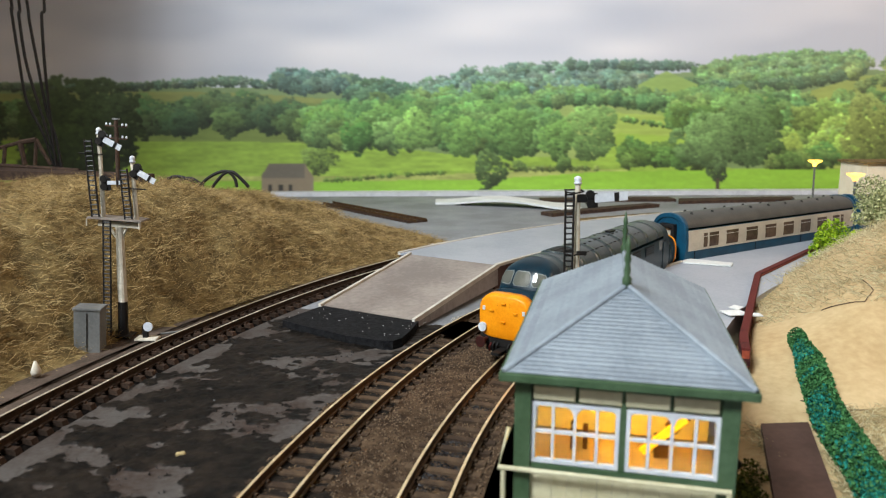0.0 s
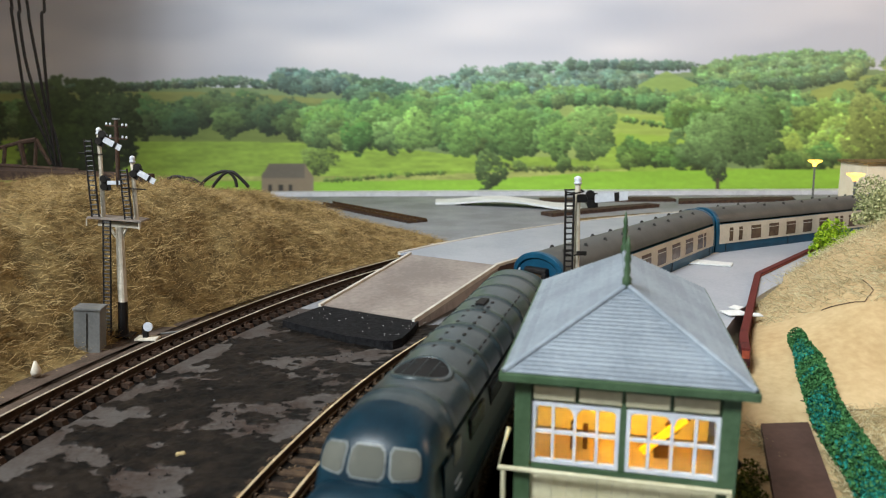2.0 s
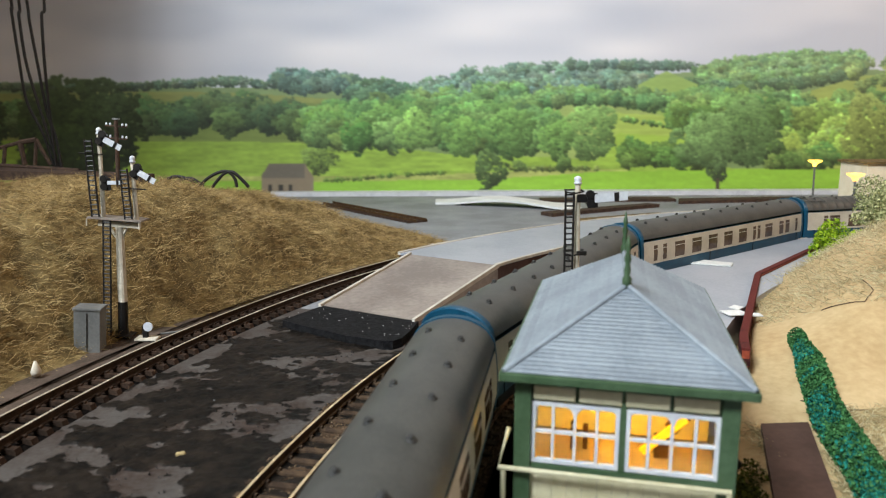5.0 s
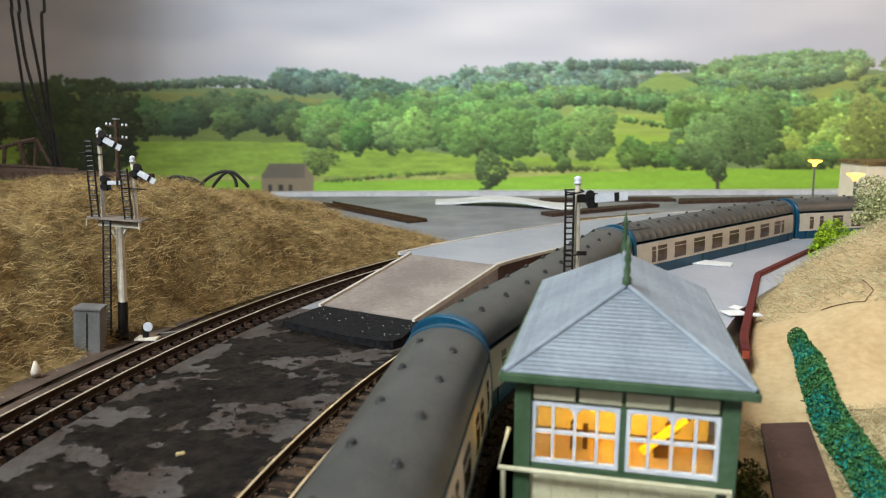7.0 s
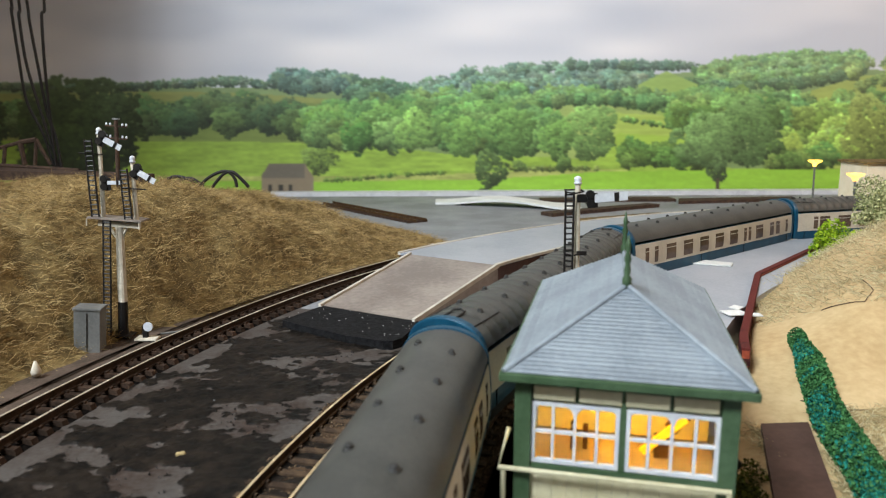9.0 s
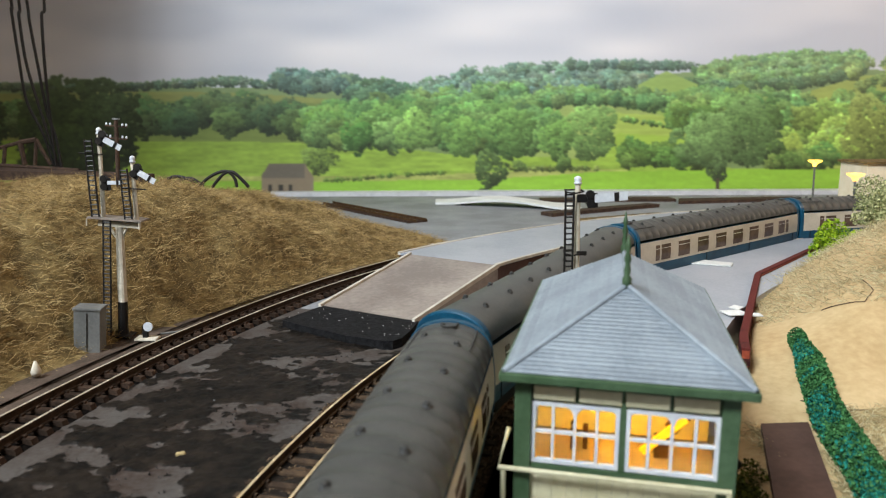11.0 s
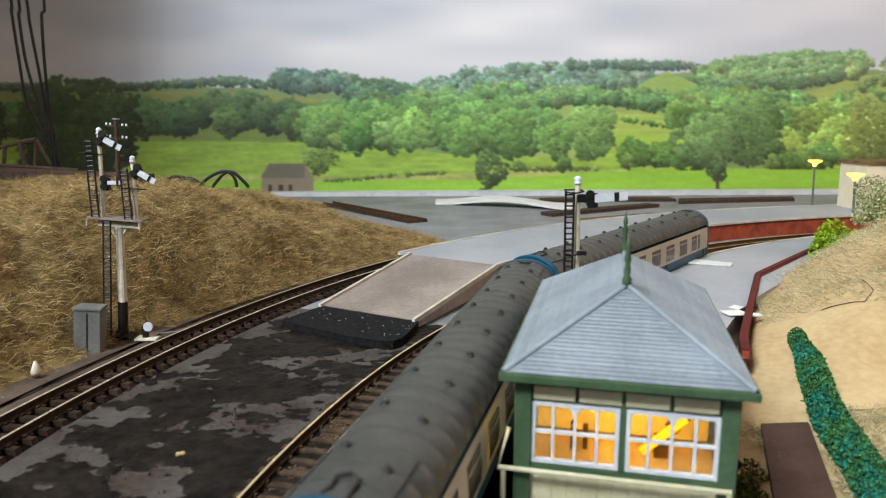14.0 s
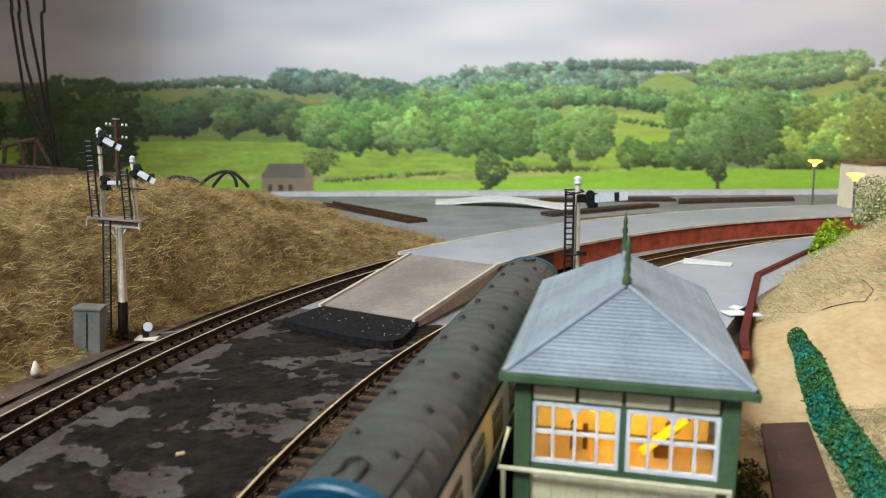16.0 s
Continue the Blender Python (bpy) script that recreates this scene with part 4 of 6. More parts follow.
def locomotive():
    c = thing("locomotive", Matrix.Identity(4), "dark blue diesel locomotive with yellow nose and grey roof", "locomotive")
    L, NOSE = 0.252, 0.021
    X0 = L / 2
    side = [(0.0165, 0.0110), (0.0174, 0.0150), (0.0177, 0.0215), (0.0174, 0.0290), (0.0166, 0.0370)]
    roof = [(0.0166 * math.cos(a), 0.0370 + 0.0130 * math.sin(a) ** 0.9) for a in np.linspace(0.12, math.pi / 2, 9)]
    low = side + [(-w, z) for w, z in side[::-1]]
    xa = X0 - NOSE - 0.004
    part("body", loft(bmesh.new(), [[(x, y, z) for y, z in low] for x in (-xa, xa)]), M["locoblue"], c)
    arc = roof + [(-w, z) for w, z in roof[-2::-1]]
    bm = bmesh.new()
    xs = [-xa + 0.012 + (2 * xa - 0.024) * i / 40 for i in range(41)]
    rings = []
    for i, x in enumerate(xs):
        rings += [[(x, y * k, 0.0370 + (z - 0.0370) * k) for y, z in arc] for x, k in (((x - 0.0003, 1.0), (x, 1.022), (x + 0.0003, 1.0)) if i % 5 == 3 else ((x, 1.0),))]
    loft(bm, rings, close=False, caps=False)
    part("roof", bm, M["locoroof"], c, "dark grey loco roof", smooth=True)
    for sx in (-1, 1):
        # cab front: one rounded shell with three wrapped windscreens
        def shell(f, z, off=0.0):
            k = min(0.999, max(0.0, (z - 0.0370) / 0.0130)) ** (1 / 0.9)
            w = 0.0166 * math.sqrt(1 - k * k) if z > 0.0370 else 0.0166 + (0.0370 - z) * 0.1
            xc = float(np.interp(z, (0.030, 0.035, 0.040, 0.0438, 0.0468, 0.0486, 0.0499), (0.0095, 0.0082, 0.0058, 0.0036, 0.0000, -0.0045, -0.0125)))
            drop = min(0.0090, xc + 0.0125)
            a = f * math.pi / 2
            return Vector((sx * (xa + xc - drop * (1 - math.cos(a) ** 0.8 if abs(f) < 1 else 1) + off), sx * (w + off) * math.sin(a), z + off * 0.5))
        levels = []
        for z in (0.0300, 0.0330, 0.0360, 0.0390, 0.0415, 0.0438, 0.0455, 0.0468, 0.0478, 0.0486, 0.0493, 0.0499):
            row = [shell(f, z) for f in np.linspace(-1, 1, 21)]
            levels.append([Vector((sx * (xa - 0.0127), row[0].y, z))] + row + [Vector((sx * (xa - 0.0127), row[-1].y, z))])
        cb = part("cab", loft(bmesh.new(), levels, close=False, caps=False), M["locoblue"], c, "dark blue rounded cab front", smooth=True)
        for f0, f1 in ((-0.64, -0.27), (-0.19, 0.19), (0.27, 0.64)):
            for nm, g, o, mt in (("window_frame", 0.022, 0.00022, M["ventpale"]), ("cab_window", 0.0, 0.0004, M["cabglass"])):
                bm = bmesh.new()
                rows = []
                for v in np.linspace(0, 1, 7):
                    inset = 0.05 * (1 - math.sqrt(1 - abs(2 * v - 1) ** 6))
                    rows.append([shell(f, 0.0368 - g * 0.02 + (0.0070 + g * 0.04 - 0.0034 * f * f) * v, o) for f in np.linspace(f0 - g + inset, f1 + g - inset, 8)])
                loft(bm, rows, close=False, caps=False)
                part(nm, bm, mt, cb, "pale window frame" if g else "cab windscreen", smooth=True)
        # nose: rounded box, yellow on its front alone
        prof = []
        for a in np.linspace(-0.5 * math.pi, 1.5 * math.pi, 32, endpoint=False):
            ca, sa = math.cos(a), math.sin(a)
            y = 0.0168 * math.copysign(abs(ca) ** 0.42, ca)
            z = 0.0226 + 0.0128 * math.copysign(abs(sa) ** 0.64, sa)
            prof.append((y * (1 - 0.13 * max(0.0, sa) ** 2), z))
        cz = 0.0222
        bm = loft(bmesh.new(), [[(sx * x, y * k, cz + (z - cz) * k2) for y, z in prof] for x, k, k2 in ((xa, 1.0, 1.0), (X0 - 0.0062, 1.0, 1.0))])
        part("nose_panel", bm, M["locoblue"], c, "dark blue nose side", smooth=True)
        rings = [(X0 - 0.0062, 1.004, 1.004), (X0 - 0.0030, 0.995, 0.985), (X0 - 0.0012, 0.975, 0.955), (X0 - 0.0003, 0.94, 0.91), (X0, 0.89, 0.86), (X0 + 0.0004, 0.55, 0.5), (X0 + 0.0005, 0.05, 0.05)]
        ns = part("nose", loft(bmesh.new(), [[(sx * x, y * k, cz + (z - cz) * k2) for y, z in prof] for x, k, k2 in rings]), M["yellow"], c, "warning yellow nose", smooth=True)
        for y in (-0.0132, 0.0132):
            part("marker_disc", cyl(bmesh.new(), (sx * (X0 - 0.001), y, 0.0162), (sx * (X0 + 0.0013), y, 0.0162), 0.0026, n=20), M["white"], ns, "white marker disc")
        for y, z in ((0.0, 0.0305), (-0.0075, 0.026), (0.0075, 0.026), (0.0, 0.0205)):
            part("handle", bevelled(box(bmesh.new(), (sx * (X0 + 0.0007), y, z), (0.0012, 0.0026, 0.0010)), 0.0002), M["yellow"], ns)
        for y in (-0.0125, 0.0125):
            part("emblem", box(bmesh.new(), (sx * (X0 + 0.0002), y, 0.0268), (0.0008, 0.0016, 0.0022)), M["white"], ns, "small white mark")
        for y in (-0.004, 0.004):
            part("door_seam", box(bmesh.new(), (sx * (X0 + 0.0002), y, 0.0235), (0.0004, 0.00012, 0.014)), M["darkwood"], ns)
        # buffer beam, buffers, hoses, coupling
        bb = part("buffer_beam", bevelled(box(bmesh.new(), (sx * (X0 - 0.003), 0, 0.0090), (0.005, 0.031, 0.0058)), 0.0006), M["chassis"], c, "black buffer beam")
        for y in (-0.0110, 0.0110):
            bm = cyl(bmesh.new(), (sx * (X0 - 0.001), y, 0.0095), (sx * (X0 + 0.0055), y, 0.0095), 0.0013, n=12)
            cyl(bm, (sx * (X0 + 0.0055), y, 0.0095), (sx * (X0 + 0.0065), y, 0.0095), 0.0031, n=16)
            part("buffer", bm, M["bufferred"], bb, "dull red buffer")
        for y in (-0.006, -0.0035, 0.0035, 0.006):
            part("hose", tube(bmesh.new(), [(sx * (X0 - 0.0005), y, 0.0085), (sx * (X0 + 0.0016), y, 0.007), (sx * (X0 + 0.0012), y, 0.003)], 0.0005), M["chassis"], bb)
        for y in (-0.0082, 0.0082):
            part("hose", tube(bmesh.new(), [(sx * (X0 - 0.0005), y, 0.0075), (sx * (X0 + 0.0014), y, 0.0060), (sx * (X0 + 0.0010), y, 0.0035)], 0.0006), M["wallred"], bb, "red hose")
        part("coupling", box(bmesh.new(), (sx * (X0 + 0.004), 0, 0.0052), (0.010, 0.005, 0.0014)), M["chassis"], bb)
        part("snow_guard", box(bmesh.new(), (sx * (X0 - 0.004), 0, 0.0045), (0.002, 0.026, 0.004)), M["chassis"], bb)
    # roof fans, grilles and panels
    def on_roof(x, y, off):
        return Vector((x, y, 0.0370 + 0.0130 * math.sqrt(max(0.0, 1 - (y / 0.0166) ** 2)) ** 0.9 + off))
    for x, r in ((0.062, 0.0098),):
        def disc(name, radii, offs, material, label, parent):
            rings = [[on_roof(x + q * math.cos(a), q * math.sin(a), o) for a in np.linspace(0, 2 * math.pi, 32, endpoint=False)] for q, o in zip(radii, offs)]
            return part(name, loft(bmesh.new(), rings, caps=False), material, parent, label, smooth=True)
        fan = disc("roof_fan", (0.0002, r * 0.5, r * 0.94), (0.00025, 0.00025, 0.00025), M["gangway"], "round black roof fan opening", c)
        disc("fan_rim", (r * 0.92, r * 0.95, r * 1.05, r * 1.08), (0.0002, 0.0007, 0.0007, 0.0), M["locoroof"], "dark fan rim", fan)
        for k in (-0.45, 0.0, 0.45):
            e = r * math.sqrt(1 - k * k) * 0.95
            part("fan_bar", tube(bmesh.new(), [on_roof(x + q, k * r, 0.0003) for q in (-e, 0, e)], 0.00018, 6), M["locoroof"], fan)
    for i in range(9):
        for sy in (-1, 1):
            part("roof_hatch", bevelled(box(bmesh.new(), (0.040 - i * 0.0078, sy * 0.0034 + 0.0006, 0.0495), (0.0024, 0.0013, 0.0009)), 0.0002), M["chassis"], c, "small dark roof hatch")
    for i in range(13):
        for sy in (-1, 1):
            part("roof_louvre", box(bmesh.new(), (0.044 - i * 0.0075, sy * 0.0105, 0.0462), (0.0038, 0.0022, 0.0016)), M["chassis"], c, "small dark roof louvre")
    part("exhaust", box(bmesh.new(), (-0.02, 0, 0.0503), (0.010, 0.004, 0.0012)), M["chassis"], c)
    for sy in (-1, 1):
        for i in range(5):
            x = 0.056 - i * 0.028
            gr = part("grille", box(bmesh.new(), (x, sy * 0.01725, 0.0325), (0.018, 0.0008, 0.0065)), M["chassis"], c, "dark body side grille")
            for k in range(4):
                part("louvre", box(bmesh.new(), (x, sy * 0.0177, 0.0300 + k * 0.0016), (0.0175, 0.0006, 0.0005)), M["locoblue"], gr)
        for x in (0.090, -0.090):
            part("cab_door", box(bmesh.new(), (x, sy * 0.0177, 0.0240), (0.0085, 0.0005, 0.0215)), M["locoblue"], c)
            part("side_window", box(bmesh.new(), (x - 0.010 * (1 if x > 0 else -1), sy * 0.0173, 0.0330), (0.007, 0.0008, 0.0065)), M["cabglass"], c, "cab side window")
        # plain bars in place of the emblem and the number
        for k in (-1, 1):
            bm = box(bmesh.new(), (0.080 + k * 0.0004, sy * 0.01775, 0.0235 + k * 0.0012), (0.0062, 0.0004, 0.0008))
            part("emblem", bm, M["white"], c, "white emblem bar")
        part("number_bar", box(bmesh.new(), (0.093, sy * 0.0181, 0.0200), (0.0085, 0.0003, 0.0014)), M["white"], c, "white bar")
        part("fuel_tank", bevelled(box(bmesh.new(), (0, sy * 0.0095, 0.0075), (0.050, 0.010, 0.007)), 0.0008), M["chassis"], c)
        part("solebar", box(bmesh.new(), (0, sy * 0.0163, 0.0112), (0.205, 0.0015, 0.0024)), M["chassis"], c)
    for bx in (-0.080, 0.080):
        bm = box(bmesh.new(), (bx, 0, 0.0080), (0.070, 0.010, 0.004))
        for sy in (-1, 1):
            box(bm, (bx, sy * 0.0135, 0.0072), (0.078, 0.0024, 0.0050))
            for wx in (-0.026, -0.006, 0.018):
                box(bm, (bx + wx, sy * 0.0150, 0.0066), (0.007, 0.0016, 0.006))
        bg = part("bogie", bm, M["chassis"], c, "black bogie")
        for wx in (-0.026, -0.006, 0.018):
            bm = bmesh.new()
            for sy in (-1, 1):
                cyl(bm, (bx + wx, sy * 0.0074, 0.0076), (bx + wx, sy * 0.0096, 0.0076), 0.0074, n=20)
            cyl(bm, (bx + wx, -0.0100, 0.0076), (bx + wx, 0.0100, 0.0076), 0.0012, n=8)
            part("wheelset", bm, M["metal"], bg, "steel wheelset")
    return c


M["wallred"] = mat("dark_red_brick", lin(50, 18, 17), lin(92, 34, 30), 0.85, 120, 800, 0.6, rand=0.5)
M["ventpale"] = mat("window_rubber", lin(96, 102, 102), lin(128, 132, 130), 0.5)
M["gangway"] = mat("gangway_rubber", lin(12, 12, 13), lin(24, 24, 25), 0.7, 150, 900, 0.2)
M["bufferred"] = mat("red_buffer_paint", lin(40, 17, 15), lin(62, 26, 22), 0.5, 150, 900)
M["ventgrey"] = mat("vent_grey", lin(44, 44, 44), lin(58, 58, 57), 0.5)
M["cabglass"] = mat("cab_glass", lin(84, 86, 80), lin(100, 100, 92), 0.06, 60, 200, lo=0.2, hi=0.9, spec=0.5)


def slim(vehicle):
    for ob in vehicle.children_recursive:
        if not ob.name.startswith(("bogie", "wheelset")):
            ob.data.transform(Matrix.Diagonal((1, 0.945, 0.99, 1)))
    return vehicle


LOCO = slim(locomotive())
OPEN_PLAN = [(-0.105, 0.0050), (-0.094, 0.0120)] + [(-0.0692 + 0.0277 * i, 0.0160) for i in range(6)] + [(0.094, 0.0120), (0.105, 0.0050)]
SIDE_PLAN = [(-0.116, 0.0040), (-0.098, 0.0075), (-0.086, 0.0075), (-0.062, 0.0130), (-0.044, 0.0045), (-0.036, 0.0045), (-0.016, 0.0130), (0.008, 0.0130), (0.032, 0.0130), (0.056, 0.0130), (0.080, 0.0130), (0.100, 0.0045), (0.112, 0.0045)]
KINDS = [slim(coach(OPEN_PLAN, True)), slim(coach(SIDE_PLAN, False))]
COACHES = [slim(coach(OPEN_PLAN, False)), copy_thing(KINDS[1], Matrix.Identity(4)), KINDS[1], KINDS[0]]
COACHES += [copy_thing(KINDS[k], Matrix.Identity(4)) for k in (1, 0, 0)]
for k, c in enumerate(COACHES):
    c.matrix_world = Matrix.Translation((OX + 0.4 + 0.27 * k, OY + RB, 0))


# ---- ground covers ----
def polar_sheet(r0, r1, a0, a1, nr, na, f, cx=OX, cy=OY):
    bm = bmesh.new()
    g = []
    for a in np.linspace(radians(a0), radians(a1), na):
        row = []
        for r in np.linspace(r0, r1, nr):
            x, y = cx + r * math.cos(a), cy + r * math.sin(a)
            row.append(bm.verts.new((x, y, f(r, a, x, y))))
        g.append(row)
    for p, q in zip(g[:-1], g[1:]):
        for i in range(nr - 1):
            bm.faces.new((p[i], p[i + 1], q[i + 1], q[i]))
    return bm


def ballast_z(r, a, x, y):
    edge = 0.764 + 0.006 * fbm(x, y, 40, 5) - 0.010 * sstep(2.62, 2.45, a)
    z = -0.0046 + 0.0006 * fbm(x, y, 160, 2) + 0.0012 * fbm(x, y, 30, 8)
    for rr in (RA, RB):
        z -= 0.0006 * (1 - sstep(0.006, 0.02, abs(r - rr)))
    return GROUND - 0.001 + (z - GROUND + 0.001) * sstep(0.0, 0.012, edge - r) * sstep(0.640, 0.66, r)


tagged(part("ballast_bed", polar_sheet(0.636, 0.782, 40, 190, 90, 420, ballast_z), M["ballast"], smooth=True), "brown weathered ballast between and under the tracks", "ballast", kind="structure")


def flake(x, y, r):
    """How thickly the dark layer covers the board, from bare (0) to covered (1)."""
    n = 0.8 * fbm(x * 0.8, y * 1.1, 26, 4.2) + 0.8 * fbm(x * 0.7, y * 1.2, 64, 7.7) + 0.35 * fbm(x, y, 170, 1.9) + 0.30
    n -= 0.40 * sstep(RC - 0.032, RC - 0.022, r + 0.012 * fbm(x, y, 50, 2.2))
    return sstep(-0.10, 0.10, n)


def flaked_z(r, a, x, y):
    k = flake(x, y, r)
    return GROUND + 0.0006 + k * (0.0009 + 0.0009 * abs(fbm(x, y, 90, 3.1)) + 0.0006 * fbm(x, y, 230, 9.4))


def ground_cover():
    """A dark layer that has torn away in patches from the grey board."""
    bm = polar_sheet(RC - 0.150, RC - 0.0165, 155.5, 190, 130, 480, flaked_z, CX, CY)
    ob = part("ground_cover", bm, M["flaked"], smooth=True)
    me = ob.data
    at = me.attributes.new("cover", "FLOAT", "POINT")
    at.data.foreach_set("value", [flake(v.co.x, v.co.y, math.hypot(v.co.x - CX, v.co.y - CY)) for v in me.vertices])
    nt = M["flaked"].node_tree
    N, L = nt.nodes, nt.links
    bs = N["Principled BSDF"]
    bare = bs.inputs["Base Color"].links[0].from_socket
    an, ns, tone = N.new("ShaderNodeAttribute"), N.new("ShaderNodeTexNoise"), N.new("ShaderNodeTexNoise")
    an.attribute_name = "cover"
    co = N.new("ShaderNodeTexCoord")
    for n, sc in ((ns, 420.0), (tone, 110.0)):
        n.inputs["Scale"].default_value, n.inputs["Detail"].default_value, n.inputs["Roughness"].default_value = sc, 8, 0.72
        L.new(co.outputs["Object"], n.inputs["Vector"])
    add = N.new("ShaderNodeMath")
    add.operation = "MULTIPLY_ADD"
    add.inputs[1].default_value = 0.9
    L.new(ns.outputs["Fac"], add.inputs[0])
    L.new(an.outputs["Fac"], add.inputs[2])
    mr = N.new("ShaderNodeMapRange")
    mr.inputs["From Min"].default_value, mr.inputs["From Max"].default_value = 0.80, 1.02
    L.new(add.outputs[0], mr.inputs["Value"])
    dark = N.new("ShaderNodeMix")
    dark.data_type = "RGBA"
    dark.inputs["A"].default_value, dark.inputs["B"].default_value = (*lin(7, 6, 5), 1), (*lin(40, 33, 27), 1)
    tr = N.new("ShaderNodeMapRange")
    tr.inputs["From Min"].default_value, tr.inputs["From Max"].default_value = 0.40, 0.68
    L.new(tone.outputs["Fac"], tr.inputs["Value"])
    L.new(tr.outputs[0], dark.inputs["Factor"])
    mx = N.new("ShaderNodeMix")
    mx.data_type = "RGBA"
    L.new(bare, mx.inputs["A"])
    L.new(dark.outputs["Result"], mx.inputs["B"])
    L.new(mr.outputs[0], mx.inputs["Factor"])
    L.new(mx.outputs["Result"], bs.inputs["Base Color"])
    tagged(ob, "dark ground layer torn away in patches over grey board", "ground cover", kind="structure")


ground_cover()
# a thin strip along the earth path
for rr in (0.0255,):
    bm = polar_sheet(RC + rr, RC + rr + 0.0022, 152, 186, 2, 70, lambda r, a, x, y: -0.0046, CX, CY)
    bmesh.ops.solidify(bm, geom=list(bm.faces), thickness=0.0006)
    tagged(part("trackside_strip", bm, M["strip"]), "thin reddish brown strip along the track side", "trackside strip")
# earth path between the track and the bank
tagged(part("path", polar_sheet(RC + 0.0175, RC + 0.046, 146, 186, 14, 90, lambda r, a, x, y: -0.0056 + 0.0006 * fbm(x, y, 60, 9), CX, CY), M["earth"], smooth=True), "pinkish brown earth strip at the foot of the bank", "earth strip", kind="structure")
bm = polar_sheet(RC - 0.0195, RC + 0.0185, 88, 188, 3, 120, lambda r, a, x, y: GROUND + 0.0008 - 0.001 * (abs(r - RC) > 0.01), CX, CY)
tagged(part("underlay", bm, M["underlay"]), "dark cork underlay below the track", "underlay", kind="structure")


def grains(name, pts, lo, hi, material, label, category, rng):
    """Loose four-cornered grains."""
    n = len(pts)
    base = np.array([[1, 1, 1], [1, -1, -1], [-1, 1, -1], [-1, -1, 1]]) * 0.6
    q = rng.normal(size=(n, 3, 3))
    u, _, w = np.linalg.svd(q)
    rot = u @ w
    sz = rng.uniform(lo, hi, (n, 1, 1))
    v = np.einsum("nij,kj->nki", rot, base) * sz + pts[:, None, :]
    f = (np.arange(n)[:, None, None] * 4 + np.array([[0, 1, 2], [0, 3, 1], [0, 2, 3], [1, 3, 2]])[None]).reshape(-1, 3)
    me = bpy.data.meshes.new(name)
    me.from_pydata(v.reshape(-1, 3).tolist(), [], f.tolist())
    me.materials.append(material)
    return tagged(new(name, me), label, category, kind="stuff")


RNG = np.random.default_rng(11)


def ballast_points(n, a0, a1, r0, r1):
    out = []
    while len(out) < n:
        a, r = radians(RNG.uniform(a0, a1)), RNG.uniform(r0, r1)
        x, y = OX + r * math.cos(a), OY + r * math.sin(a)
        if min(abs(r - RA - 0.0086), abs(r - RA + 0.0086), abs(r - RB - 0.0086), abs(r - RB + 0.0086)) < 0.0011:
            continue
        z = ballast_z(r, a, x, y)
        if z > GROUND:
            out.append((x, y, z + 0.0001))
    return np.array(out)


grains("ballast_stones", ballast_points(26000, 140, 172, 0.645, 0.768), 0.00025, 0.0007, M["stone"], "loose brown ballast stones along the tracks", "ballast", RNG)
grains("ballast_stones", np.array([(p[0], p[1], p[2]) for p in ballast_points(2600, 142, 152, 0.752, 0.766)]), 0.0004, 0.0010, M["palestone"], "pale grey ballast chips beside the ramp", "ballast", RNG)
coal = np.array([p for p in ballast_points(4200, 160, 174, RB - 0.0065, RB + 0.0065) if fbm(p[0], p[1], 25, 6) > -0.05])
grains("coal_dust", coal, 0.0003, 0.0008, M["coal"], "black coal spilt between the rails", "coal", RNG)


def fibres(name, pts, up, length, material, label, category, width=0.00022):
    """Thin straw blades that lie and lean at random."""
    n = len(pts)
    az = RNG.uniform(0, 2 * math.pi, n)
    el = np.abs(RNG.normal(up, 0.35, n)).clip(0.02, 1.4)
    ln = RNG.uniform(0.5, 1.3, n) * length
    d = np.stack([np.cos(az) * np.cos(el), np.sin(az) * np.cos(el), np.sin(el)], 1)
    s = np.cross(d, RNG.normal(size=(n, 3)))
    s /= np.linalg.norm(s, axis=1)[:, None]
    bend = RNG.normal(0, 0.22, (n, 3)) * ln[:, None]
    a, m = pts, pts + d * ln[:, None] * 0.55 + bend * 0.3
    e = pts + d * ln[:, None] + bend * 0.2 - np.array([0, 0, 1]) * (ln[:, None] * 0.18)
    v = np.stack([a - s * width, a + s * width, m + s * width * 0.9, m - s * width * 0.9, e], 1)
    k = np.arange(n)[:, None] * 5
    me = bpy.data.meshes.new(name)
    me.from_pydata(v.reshape(-1, 3).tolist(), [], (k + np.array([[0, 1, 2, 3]])).tolist() + (k + np.array([[3, 2, 4]])).tolist())
    me.materials.append(material)
    return tagged(new(name, me), label, category, kind="stuff")


def scatter(n, x0, x1, y0, y1, keep, f):
    out = []
    while len(out) < n:
        x, y = RNG.uniform(x0, x1), RNG.uniform(y0, y1)
        if keep(x, y):
            out.append((x, y, f(x, y)))
    return np.array(out)


fibres("bank_grass", scatter(150000, -0.50, 0.0, 0.22, 0.78, lambda x, y: bank_base(y) - x > 0.019 - 0.016 * sstep(0.41, 0.50, y) + 0.010 * abs(fbm(x, y, 40)) and bank_z(x, y) > GROUND + 0.001 and x > -0.75 * y - 0.03, bank_z), 0.24, 0.0105, M["grass"], "long dry straw grass covering the embankment", "grass", 0.00009)

